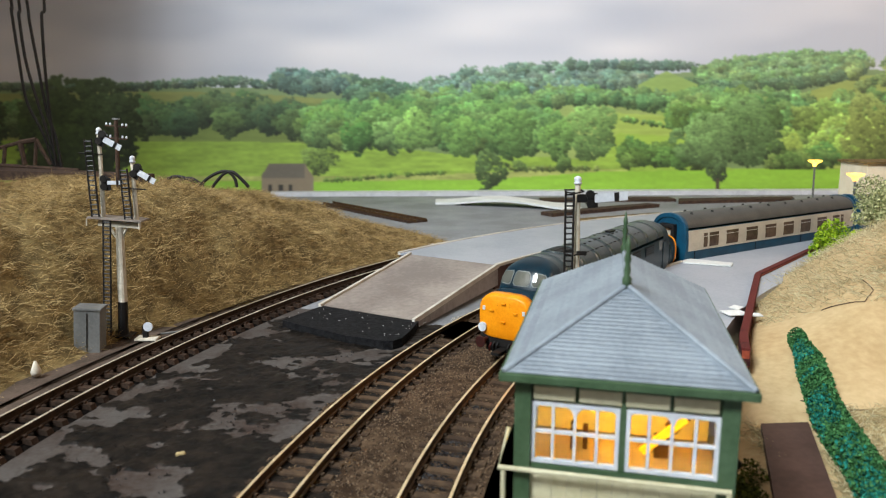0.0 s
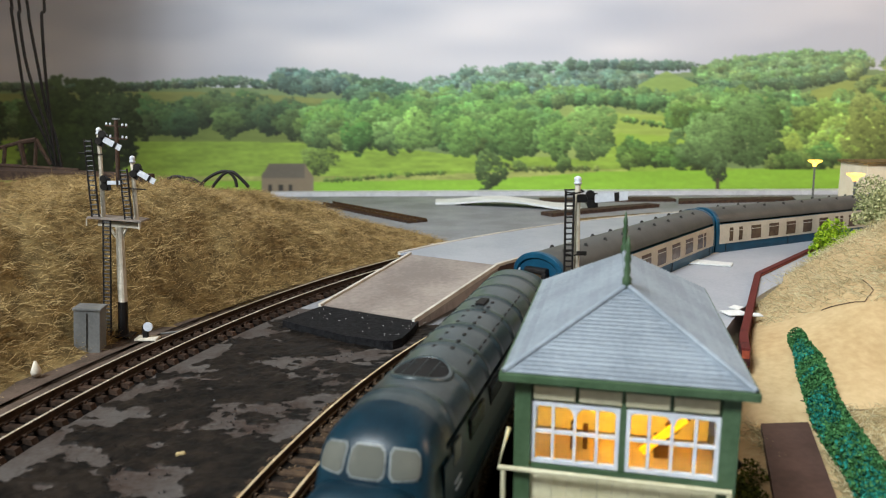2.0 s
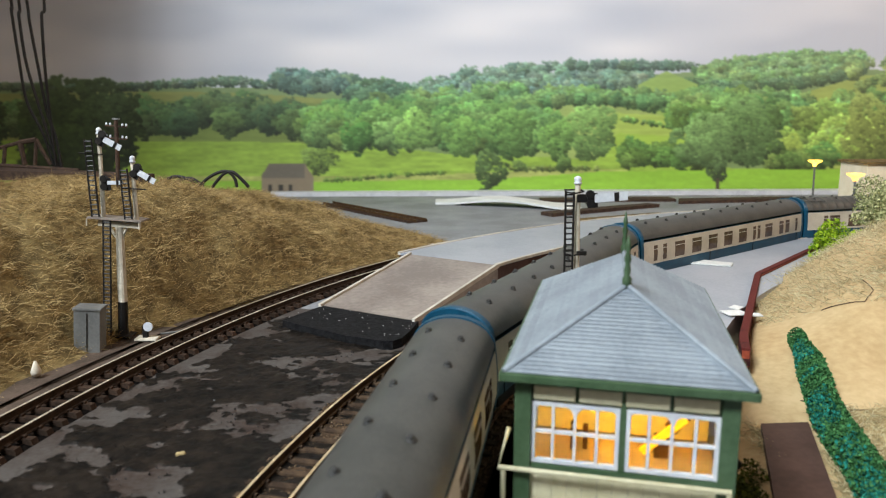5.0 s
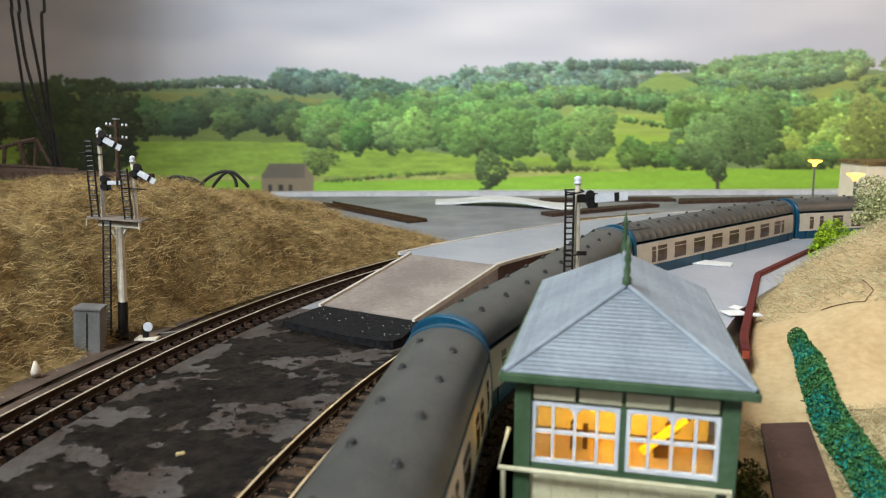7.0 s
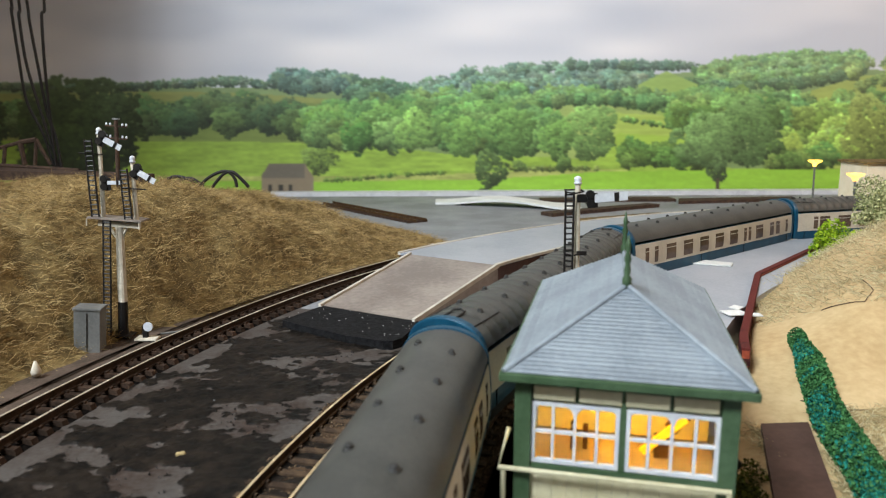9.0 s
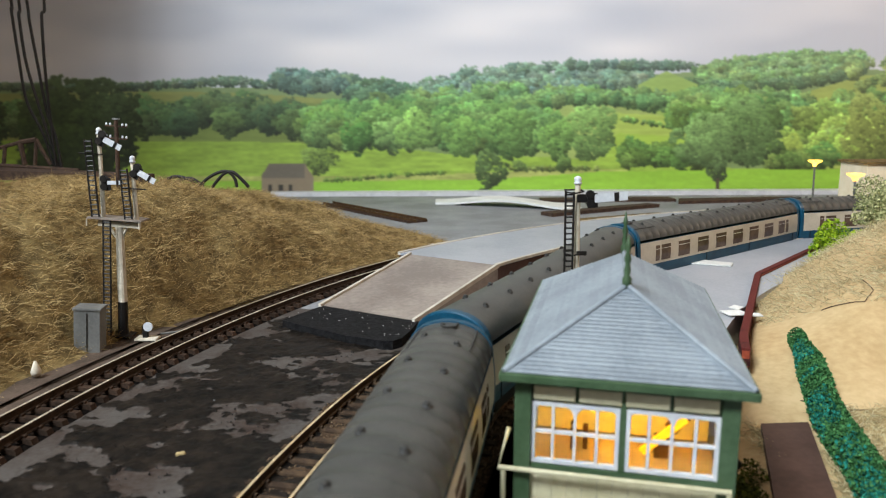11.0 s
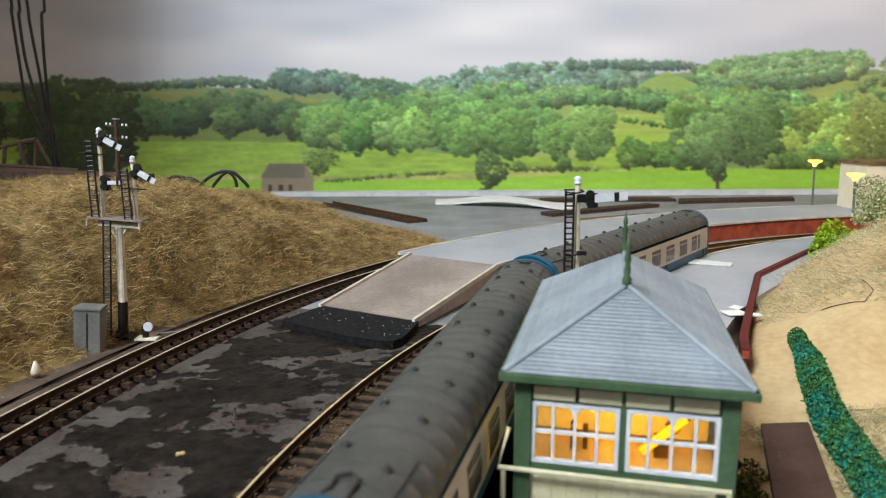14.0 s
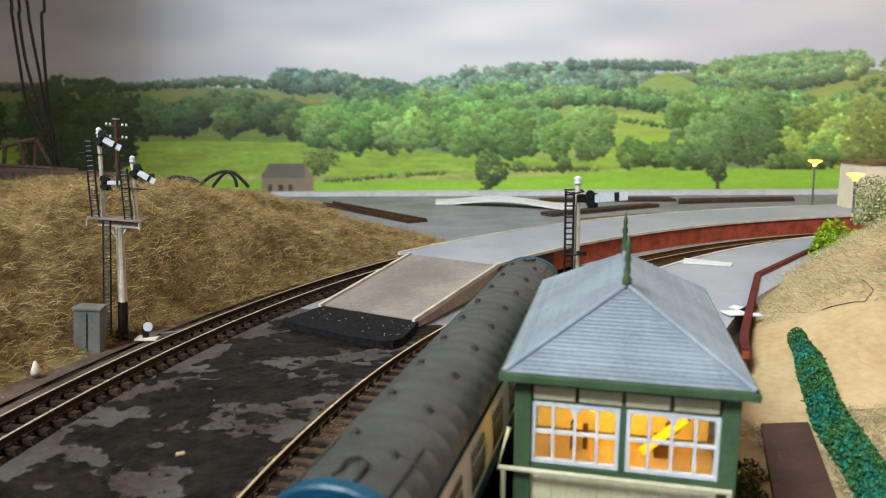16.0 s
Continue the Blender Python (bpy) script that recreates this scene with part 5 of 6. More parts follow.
# ---- east hillside cover ----
fibres("hill_grass", scatter(24000, 0.15, 0.50, 0.335, 0.58, lambda x, y: x > fence_x(y) + 0.004 and y > 0.398 - 0.75 * (x - 0.18) + 0.010 * fbm(x, y, 12), hill_z), 0.25, 0.008, M["straw2"], "pale dry straw mat laid on the hillside", "grass", 0.00013)
def low_patch(x, y):
    """The straw patch beside the card panel."""
    return y < 0.294 + 0.006 * fbm(x, y, 40) and x > 0.130 + 0.351 * (y - 0.205)


fibres("low_grass", scatter(19000, 0.125, 0.30, 0.200, 0.303, lambda x, y: low_patch(x, y) or (x < 0.132 and y > 0.245), hill_z), 0.3, 0.006, M["straw2"], "tufts of pale straw grass at the foot of the hillside", "grass", 0.00012)
tagged(part("straw_mat", sheet(lambda x, y: hill_z(x, y) + (0.0007 if low_patch(x, y) else -0.004), 0.125, 0.32, 0.200, 0.304, 100, 56), M["strawmat"], smooth=True), "pale straw mat at the foot of the hillside", "straw mat", kind="structure")


def shrub(name, c, r, n, material, label, category="bush", size=0.0022, lobes=9, floor=None):
    """A ragged clump of small leaf flakes about several lobes."""
    seeds = [Vector((RNG.normal(0, 0.45), RNG.normal(0, 0.45), RNG.uniform(0.1, 0.75))) for _ in range(lobes)]
    pts = []
    for _ in range(n):
        s = seeds[RNG.integers(lobes)]
        d = Vector(RNG.normal(size=3)).normalized() * (0.48 * RNG.random() ** 0.3)
        p = s + d
        pts.append((c[0] + p.x * r[0], c[1] + p.y * r[1], max(c[2], c[2] + p.z * r[2])))
    return flakes(name, np.array(pts), size, material, label, category)


def flakes(name, pts, size, material, label, category):
    n = len(pts)
    a, b = RNG.normal(size=(n, 3)), RNG.normal(size=(n, 3))
    a /= np.linalg.norm(a, axis=1)[:, None]
    b -= a * (a * b).sum(1)[:, None]
    b /= np.linalg.norm(b, axis=1)[:, None]
    k = RNG.uniform(0.5, 1.2, (n, 1)) * size
    v = np.stack([pts - a * k, pts + b * k * 0.6, pts + a * k, pts - b * k * 0.6], 1)
    me = bpy.data.meshes.new(name)
    me.from_pydata(v.reshape(-1, 3).tolist(), [], (np.arange(n)[:, None] * 4 + np.arange(4)[None]).tolist())
    me.materials.append(material)
    return tagged(new(name, me), label, category)


shrub("bush", (0.337, 0.572, 0.004), (0.030, 0.022, 0.032), 8000, M["lime"], "bright lime green foam bush beside the wall", size=0.0015)
shrub("bush", (0.386, 0.616, hill_z(0.386, 0.616) - 0.003), (0.030, 0.030, 0.034), 8000, M["sage"], "pale sage green twiggy bush on the hill", size=0.0014)
shrub("bush", (0.282, 0.405, hill_z(0.282, 0.405) - 0.003), (0.018, 0.020, 0.022), 7000, M["leaf"], "dark green foam bush on the hill", size=0.0016)
shrub("moss", (0.1025, 0.226, GROUND), (0.008, 0.018, 0.009), 7000, M["moss"], "dark olive moss beside the signal box", "moss", size=0.0007, lobes=16)


def hedge():
    pts, teal = [], []
    for _ in range(30000):
        k = RNG.random()
        y = 0.347 - 0.150 * k
        x = 0.1795 - 0.0400 * k + 0.0010 * math.sin(k * 9)
        a = RNG.uniform(0, 2 * math.pi)
        q = RNG.random() ** 0.4
        w = 0.0042 + 0.0030 * sstep(0.0, 0.25, k) + 0.0010 * fbm(k * 3, 0, 6)
        p = (x + math.cos(a) * q * w, y, hill_z(x, y) + 0.006 + math.sin(a) * q * w * 1.15)
        (teal if math.cos(a) < 0.05 and math.sin(a) > -0.3 and q > 0.6 and fbm(x, y * 2, 30, 4) > 0.0 and RNG.random() < 0.6 else pts).append(p)
    h = thing("hedge", Matrix.Identity(4), "long dark green foam hedge strip with turquoise streaks", "hedge")
    for nm, pp, m in (("foliage", pts, M["leaf"]), ("streak", teal, M["teal"])):
        ob = flakes(nm, np.array(pp), 0.0008, m, "", "")
        ob.parent = h


hedge()
# loose hairs on the cloth
for pts in (((0.205, 0.372), (0.222, 0.362), (0.232, 0.372), (0.236, 0.392)), ((0.215, 0.318), (0.228, 0.330), (0.246, 0.334), (0.262, 0.322)), ((0.160, 0.300), (0.172, 0.289), (0.186, 0.291))):
    line = []
    for (xa, ya), (xb, yb) in zip(pts[:-1], pts[1:]):
        line += [(xa + (xb - xa) * k / 5, ya + (yb - ya) * k / 5) for k in range(5)]
    tagged(part("loose_fibre", tube(bmesh.new(), [(x, y, hill_z(x, y) + 0.0006) for x, y in line], 0.00022, 5), M["oldtrack"]), "thin brown loose fibre lying on the plaster cloth", "fibre")
bm = bmesh.new()
loft(bm, [[(x, y, z) for x, y in ((0.1325, 0.2775), (0.1530, 0.2790), (0.1270, 0.2050), (0.1060, 0.2050))] for z in (GROUND + 0.0005, 0.0005)])
tagged(part("card_panel", bm, M["card"]), "dark brown card panel lying below the hillside", "card panel")


# brick wall along the back of the platform
def boundary_wall():
    w = thing("boundary_wall", Matrix.Identity(4), "low dark red brick boundary wall along the platform", "brick wall")
    ys = np.linspace(0.33, 0.63, 46)
    line = [Vector((fence_x(y), y, 0)) for y in ys]
    rows = 4
    z0, z1 = GROUND + 0.008, 0.0145
    core = bmesh.new()
    rings, cope = [], []
    for i, p in enumerate(line):
        d = (line[min(i + 1, len(line) - 1)] - line[max(i - 1, 0)]).normalized()
        s = Vector((d.y, -d.x, 0))
        rings.append([p - s * 0.0017 + Vector((0, 0, z0)), p - s * 0.0017 + Vector((0, 0, z1)), p + s * 0.0017 + Vector((0, 0, z1)), p + s * 0.0017 + Vector((0, 0, z0))])
        cope.append([p - s * 0.0022 + Vector((0, 0, z1)), p - s * 0.0019 + Vector((0, 0, z1 + 0.0012)), p + s * 0.0019 + Vector((0, 0, z1 + 0.0012)), p + s * 0.0022 + Vector((0, 0, z1))])
    part("core", loft(core, rings), M["brick"], w)
    part("coping", loft(bmesh.new(), cope), M["wallred"], w, "red coping")
    one = box(bmesh.new(), (0, 0, 0), (0.0060, 0.0042, 0.0026))
    me = bpy.data.meshes.new("brick")
    one.to_mesh(me)
    one.free()
    me.materials.append(M["wallred"])
    for r in range(rows):
        for i in range(len(line) - 1):
            a, b = line[i], line[i + 1]
            c = a.lerp(b, 0.5 if r % 2 else 0.0)
            ob = new("brick", me)
            ob.parent = w
            ob.matrix_basis = pose(c.x, c.y, z0 + 0.0016 + r * 0.0030, 0, 0, math.degrees(math.atan2(b.y - a.y, b.x - a.x)))


boundary_wall()


# ---- semaphore signals ----
def ladder(parent, a, b, w, axis, n):
    a, b, ax = Vector(a), Vector(b), Vector(axis).normalized() * (w / 2)
    lad = part("ladder", cyl(cyl(bmesh.new(), a - ax, b - ax, 0.00056, n=6), a + ax, b + ax, 0.00056, n=6), M["signalblack"], parent, "black ladder")
    for i in range(n):
        c = a.lerp(b, (i + 0.5) / n)
        part("rung", cyl(bmesh.new(), c - ax, c + ax, 0.00045, n=5), M["signalblack"], lad)


def arm(parent, p, length, drop, h=0.0042):
    """A semaphore arm that points to +x and falls by drop degrees, with its bracket."""
    m = Matrix.Translation(p) @ pose(0, 0, 0, 0, drop, 0)
    bm = box(bmesh.new(), (length / 2, 0, 0), (length, 0.0006, h), taper=1.0)
    bm.transform(m)
    a = part("arm", bm, M["white"], parent, "white semaphore arm with black stripe")
    bm = box(bmesh.new(), (length * 0.66, -0.0001, 0), (length * 0.14, 0.0009, h * 1.01))
    bm.transform(m)
    part("stripe", bm, M["signalblack"], a)
    bm = bmesh.new()
    box(bm, (-0.001, 0.0004, -0.001), (0.0050, 0.0012, 0.0072))
    cyl(bm, (-0.0020, -0.0008, 0.0022), (-0.0020, 0.0014, 0.0022), 0.0021, n=12)
    cyl(bm, (-0.0020, -0.0008, -0.0024), (-0.0020, 0.0014, -0.0024), 0.0021, n=12)
    bm.transform(m)
    part("spectacle", bm, M["signalblack"], a, "black spectacle plate")
    part("lamp_case", bevelled(box(bmesh.new(), (p[0] - 0.0022, p[1] + 0.0026, p[2] - 0.0008), (0.0030, 0.0030, 0.0050)), 0.0004), M["signalblack"], a)


def cap(parent, p, r):
    part("finial", lathe(bmesh.new(), [(r * 1.25, 0), (r * 1.3, 0.0008), (r * 0.9, 0.0014), (r * 1.25, 0.0024), (r * 1.0, 0.0034), (r * 0.3, 0.0040)], p, 12), M["white"], parent, smooth=True)


def bracket_signal():
    s = thing("bracket_signal", pose(-0.1948, 0.4157, -0.0045, 0, 4.4, 0), "white bracket semaphore signal with two dolls and black ladders", "railway signal")
    part("post_base", cyl(bmesh.new(), (0, 0, 0), (-0.0003, 0, 0.0215), 0.0030, 0.0027, n=12), M["signalblack"], s, "black lower post")
    part("post", cyl(bmesh.new(), (-0.0003, 0, 0.0215), (-0.0020, 0, 0.0675), 0.0027, 0.0023, n=12), M["signalwhite"], s, "white post")
    part("base_plate", bevelled(box(bmesh.new(), (-0.004, 0, 0.0006), (0.020, 0.012, 0.0012)), 0.0003), M["signalblack"], s)
    part("landing", box(bmesh.new(), (-0.0036, 0.002, 0.0718), (0.0315, 0.013, 0.0010)), M["ramp"], s, "brown landing stage")
    for dx in (-0.0085, 0.0055):
        part("bracket", cyl(bmesh.new(), (-0.0018, 0, 0.0572), (-0.0018 + dx, 0, 0.0704), 0.0008, n=6), M["signalwhite"], s)
    part("beam", box(bmesh.new(), (-0.0020, 0, 0.0686), (0.024, 0.0035, 0.0030)), M["signalwhite"], s)
    for x, z1, r in ((-0.0116, 0.1204, 0.0014), (0.0078, 0.1056, 0.0014)):
        part("doll", cyl(bmesh.new(), (x + 0.0004, 0, 0.0694), (x - 0.0022, 0, z1), r, r * 0.85, n=10), M["signalwhite"], s, "white doll post")
        cap(s, (x - 0.0022, 0, z1), r * 0.95)
    arm(s, (-0.0100, -0.0022, 0.1180), 0.0108, 25, 0.0034)
    arm(s, (0.0100, -0.0022, 0.1005), 0.0108, 28, 0.0034)
    arm(s, (-0.0080, -0.0022, 0.0930), 0.0090, -4, 0.0022)
    ladder(s, (-0.0068, -0.006, 0.0005), (-0.0068, -0.006, 0.0714), 0.0042, (1, 0, 0), 30)
    ladder(s, (-0.0142, -0.004, 0.0727), (-0.0188, -0.003, 0.1175), 0.0042, (1, 0, 0.1), 16)
    ladder(s, (0.0050, -0.004, 0.0727), (0.0016, -0.003, 0.1020), 0.0042, (1, 0, 0.1), 12)
    for x in (-0.0195, 0.0112):
        part("rail_post", cyl(bmesh.new(), (x, -0.004, 0.0710), (x, -0.004, 0.0710 - 0.004), 0.0004, n=6), M["signalwhite"], s)
    for x, z in ((-0.0210, 0.1130), (0.0040, 0.0945)):
        part("stay", tube(bmesh.new(), [(x - 0.003, -0.003, z - 0.004), (x + 0.010, -0.001, z - 0.004)], 0.0004), M["signalblack"], s)


bracket_signal()


def post_signal():
    s = thing("post_signal", pose(0.0680, 0.352, -0.005, 0, -0.6, 0), "white post semaphore signal with black ladder", "railway signal")
    part("post", cyl(bmesh.new(), (0, 0, 0), (0, 0, 0.0985), 0.0019, 0.0014, n=12), M["signalwhite"], s, "white post")
    part("base_plate", bevelled(box(bmesh.new(), (0, 0, 0.0005), (0.014, 0.012, 0.001)), 0.0003), M["signalblack"], s)
    cap(s, (0, 0, 0.0985), 0.0016)
    arm(s, (0.0080, -0.0022, 0.0915), 0.0165, -4, 0.0042)
    part("bracket", box(bmesh.new(), (0.0032, -0.001, 0.0915), (0.0075, 0.0020, 0.0040)), M["signalblack"], s)
    ladder(s, (-0.0044, -0.003, 0.0005), (-0.0044, -0.003, 0.0950), 0.0040, (1, 0, 0), 34)
    for z in (0.0950, 0.0640):
        part("hoop", tube(bmesh.new(), [(-0.0064, -0.003, z), (-0.0064, 0.001, z + 0.0006), (0.0018, 0.002, z + 0.0006), (0.0026, -0.002, z), (-0.0024, -0.0045, z - 0.0008), (-0.0064, -0.003, z)], 0.00045), M["signalblack"], s)
    part("counterweight", bevelled(box(bmesh.new(), (0.0022, -0.002, 0.0640), (0.0050, 0.0020, 0.0022)), 0.0004), M["signalblack"], s)


post_signal()


def relay_cabinet():
    c = thing("relay_cabinet", pose(-0.2035, 0.392, -0.006, 0, 4.5, 8), "plain grey trackside relay cabinet", "cabinet")
    part("body", bevelled(box(bmesh.new(), (0, 0, 0.0125), (0.0142, 0.0115, 0.0255)), 0.0004), M["cabinet"], c)
    part("lid", bevelled(box(bmesh.new(), (0, 0, 0.0257), (0.0152, 0.0125, 0.0014)), 0.0003), M["cabinet"], c)
    part("door_seam", box(bmesh.new(), (0.0, -0.0061, 0.0125), (0.0003, 0.0003, 0.022)), M["signalblack"], c)


relay_cabinet()


def ground_signal():
    s = thing("ground_signal", pose(-0.1770, 0.4085, -0.0045), "small white disc ground signal on a pale base", "ground signal")
    part("base", bevelled(box(bmesh.new(), (0, 0, 0.0006), (0.013, 0.008, 0.0014)), 0.0003), M["signalwhite"], s)
    part("case", bevelled(box(bmesh.new(), (-0.0010, 0, 0.0045), (0.0030, 0.003, 0.0075)), 0.0004), M["signalblack"], s)
    part("disc", cyl(bmesh.new(), (0.0014, -0.0022, 0.0082), (0.0014, -0.0012, 0.0082), 0.0028, n=20), M["white"], s, "white disc")
    part("rod", tube(bmesh.new(), [(0.006, 0.004, 0.002), (0.018, 0.010, 0.002)], 0.0008), M["cabinet"], s)


ground_signal()


def telegraph_pole():
    p = thing("telegraph_pole", pose(-0.257, 0.560, 0.070, 0, 4, 0), "dark telegraph pole with white insulators", "telegraph pole")
    part("pole", cyl(bmesh.new(), (0.001, 0, -0.02), (-0.001, 0, 0.055), 0.0019, 0.0016, n=10), M["oldtrack"], p)
    for z in (0.0500, 0.0405):
        part("crossarm", box(bmesh.new(), (-0.001, 0, z), (0.017, 0.0014, 0.0012)), M["oldtrack"], p)
        for x in (-0.0085, -0.0055, 0.0040, 0.0070):
            part("insulator", lathe(bmesh.new(), [(0.0008, 0), (0.0009, 0.0012), (0.0004, 0.0020)], (x, 0, z + 0.0005), 8), M["white"], p)
    part("cap", box(bmesh.new(), (-0.001, 0, 0.0555), (0.0046, 0.004, 0.0012)), M["cabinet"], p)


telegraph_pole()
# small pale cap on the bank foot
tagged(part("marker_stone", lathe(bmesh.new(), [(0.0022, 0), (0.0026, 0.002), (0.0018, 0.0045), (0.0006, 0.0075)], (-0.2085, 0.346, -0.004), 10), M["signalwhite"], smooth=True), "small pale marker stone at the bank foot", "marker")

# ---- scraps and fittings on the board ----

specks = np.array([(x, y, GROUND + 0.0014) for x, y in zip(RNG.uniform(-0.15, -0.05, 700), RNG.uniform(0.22, 0.44, 700)) if 0.772 < math.hypot(x - OX, y - OY) < 0.84])
grains("ground_crumbs", specks, 0.0002, 0.0007, M["coal"], "dark crumbs of flaked ground", "crumbs", RNG)
chips = np.array([(-0.030 + 0.075 * a * -1 + 0.022 * b, 0.400 + 0.042 * a + 0.030 * b, -0.0004) for a, b in zip(RNG.random(40) ** 2, RNG.random(40))])
grains("plaster_chips", chips, 0.0002, 0.0006, M["paper"], "white plaster chips on the black slab", "crumbs", RNG)
def lying_track(name, a, b, label, sleepers=True):
    """A length of loose track that lies on the board from a to b."""
    a, b = Vector(a), Vector(b)
    d = b - a
    t = thing(name, Matrix.Translation(a) @ pose(0, 0, 0, 0, 0, math.degrees(math.atan2(d.y, d.x))), label, "loose track", "loose track on the board")
    L = d.length
    for y in (-0.0086, 0.0086):
        part("rail", box(bmesh.new(), (L / 2, y, 0.0040), (L, 0.0012, 0.0032)), M["rail"], t)
    me = bpy.data.meshes.new("sleeper")
    bm = box(bmesh.new(), (0, 0, 0.0012), (0.0040, 0.031, 0.0024))
    bm.to_mesh(me)
    bm.free()
    me.materials.append(M["oldtrack"])
    for i in range(int(L / 0.0095)):
        ob = new("sleeper", me)
        ob.parent = t
        ob.location = (0.004 + i * 0.0095, 0, 0)


lying_track("loose_track", (-0.180, 1.105, GROUND), (-0.028, 0.905, GROUND), "dark loose length of track lying on the grey board")


def plank(name, pts, h, material, label, category, lift=0.0):
    bm = bmesh.new()
    loft(bm, [[(x, y, GROUND + z) for x, y in pts] for z in (lift, lift + h)])
    return tagged(part(name, bm, material), label, category)


plank("timber_strip", [(0.137, 0.985), (0.315, 1.090), (0.330, 1.075), (0.150, 0.965)], 0.005, M["oldtrack"], "dark brown timber strip lying on the board", "timber strip")
plank("turf_strip", [(0.170, 0.920), (0.300, 0.985), (0.330, 0.960), (0.190, 0.895)], 0.004, M["turf"], "brown green turf strip lying on the board", "turf strip")
plank("timber_strip", [(0.160, 1.175), (0.380, 1.190), (0.380, 1.150), (0.160, 1.140)], 0.004, M["oldtrack"], "dark brown timber strip lying near the backscene", "timber strip")
plank("timber_strip", [(0.385, 1.155), (0.585, 1.185), (0.575, 1.155), (0.372, 1.115)], 0.005, M["oldtrack"], "long brown timber strip lying beyond the platform", "timber strip")

# curled white paper sheet
bm = bmesh.new()
loft(bm, [[(x, y0, z), (x, y0, z + 0.0035), (x, y1, z + 0.0045), (x, y1, z)] for x, z, y0, y1 in ((-0.012 + 0.216 * k, GROUND + 0.0085 * math.sin(math.pi * min(1, k * 1.05)) ** 2, 1.110 - 0.085 * k, 1.150 - 0.065 * k) for k in np.linspace(0, 1, 24))])
tagged(part("paper_sheet", bm, M["paper"]), "curled white card sheet lying on the board", "card sheet")
for pts in (((0.189, 0.548), (0.196, 0.566), (0.228, 0.546), (0.222, 0.535)),):
    bm = bmesh.new()
    loft(bm, [[(x, y, PT + z) for x, y in pts] for z in (0.0004, 0.0014)])
    tagged(part("paper_scrap", bm, M["paper"]), "torn white paper scrap on the grey platform", "paper scrap")
for i, (x, y, s, r) in enumerate(((0.170, 0.400, 0.009, 20), (0.176, 0.412, 0.006, 50), (0.180, 0.396, 0.005, 5))):
    bm = box(bmesh.new(), (0, 0, 0), (s * 1.6, s, 0.0006))
    bm.transform(pose(x, y, PT + 0.0012, 4, 3, r))
    tagged(part("paper_scrap", bm, M["paper"]), "small white paper scrap beside the brick wall", "paper scrap")
for x, y, s in ((-0.010, 0.735, 0.006), (-0.003, 0.742, 0.004), (-0.076, 0.487, 0.0028)):
    bm = bevelled(box(bmesh.new(), (x, y, GROUND + 0.0015), (s * 2, s, 0.003)), 0.0006)
    tagged(part("plaster_crumb", bm, M["paper"]), "white plaster crumb beside the platform", "crumb")
# timber crossing between the rails, and a walkway beside the signal box
bm = polar_sheet(RA - 0.0065, RA + 0.0065, 151.2, 153.6, 2, 4, lambda r, a, x, y: -0.0012)
bmesh.ops.solidify(bm, geom=list(bm.faces), thickness=0.002)
tagged(part("crossing_board", bm, M["card"]), "brown crossing board between the rails", "crossing board")
bm = polar_sheet(RB - 0.034, RB - 0.019, 160, 172, 2, 10, lambda r, a, x, y: -0.0015)
bmesh.ops.solidify(bm, geom=list(bm.faces), thickness=0.003)
tagged(part("walkway_board", bm, M["card"]), "brown walkway board beside the signal box", "walkway")
# stray stone on the flaking ground
tagged(part("pebble", bevelled(box(bmesh.new(), (-0.1035, 0.2605, GROUND + 0.0016), (0.0038, 0.0026, 0.0018), 0.4), 0.0008), M["strawmat"]), "small pale pebble on the dark ground", "pebble")


# ---- lamps and facade at the far end ----
def yard_lamp(x, y, h, z0):
    l = thing("yard_lamp", pose(x, y, z0), "grey lamp post with a glowing amber head", "lamp post", "yard lamps")
    part("post", cyl(bmesh.new(), (0, 0, 0), (-0.002, 0, h), 0.0016, 0.0013, n=10), M["cabinet"], l)
    part("head", loft(bmesh.new(), [[(-0.002 + sx * w, sy * w * 0.6, h + z) for sx, sy in ((-1, -1), (1, -1), (1, 1), (-1, 1))] for w, z in ((0.0022, -0.003), (0.003, 0.001), (0.0085, 0.0045), (0.0085, 0.006), (0.006, 0.0065))]), M["glow"], l, "glowing amber lamp head")


yard_lamp(0.555, 1.060, 0.066, GROUND)
yard_lamp(0.500, 0.858, 0.042, PT)


def far_building():
    b = thing("station_building", pose(0.542, 0.905, PT), "cream station building with pale lattice panel", "building")
    part("wall", box(bmesh.new(), (0.045, 0, 0.029), (0.13, 0.06, 0.058)), M["lattice"], b)
    part("roof", box(bmesh.new(), (0.045, 0, 0.0595), (0.136, 0.066, 0.003)), M["turf"], b, "brown flat roof")
    pn = part("panel", box(bmesh.new(), (0.037, -0.031, 0.036), (0.060, 0.002, 0.036)), M["cabinet"], b, "pale lattice panel")
    for i in range(9):
        part("lattice_bar", box(bmesh.new(), (0.0098 + i * 0.0068, -0.0325, 0.036), (0.0016, 0.0012, 0.032)), M["white"], pn)
    for i in range(5):
        part("lattice_bar", box(bmesh.new(), (0.037, -0.0336, 0.0225 + i * 0.0068), (0.060, 0.0010, 0.0016)), M["white"], pn)


far_building()


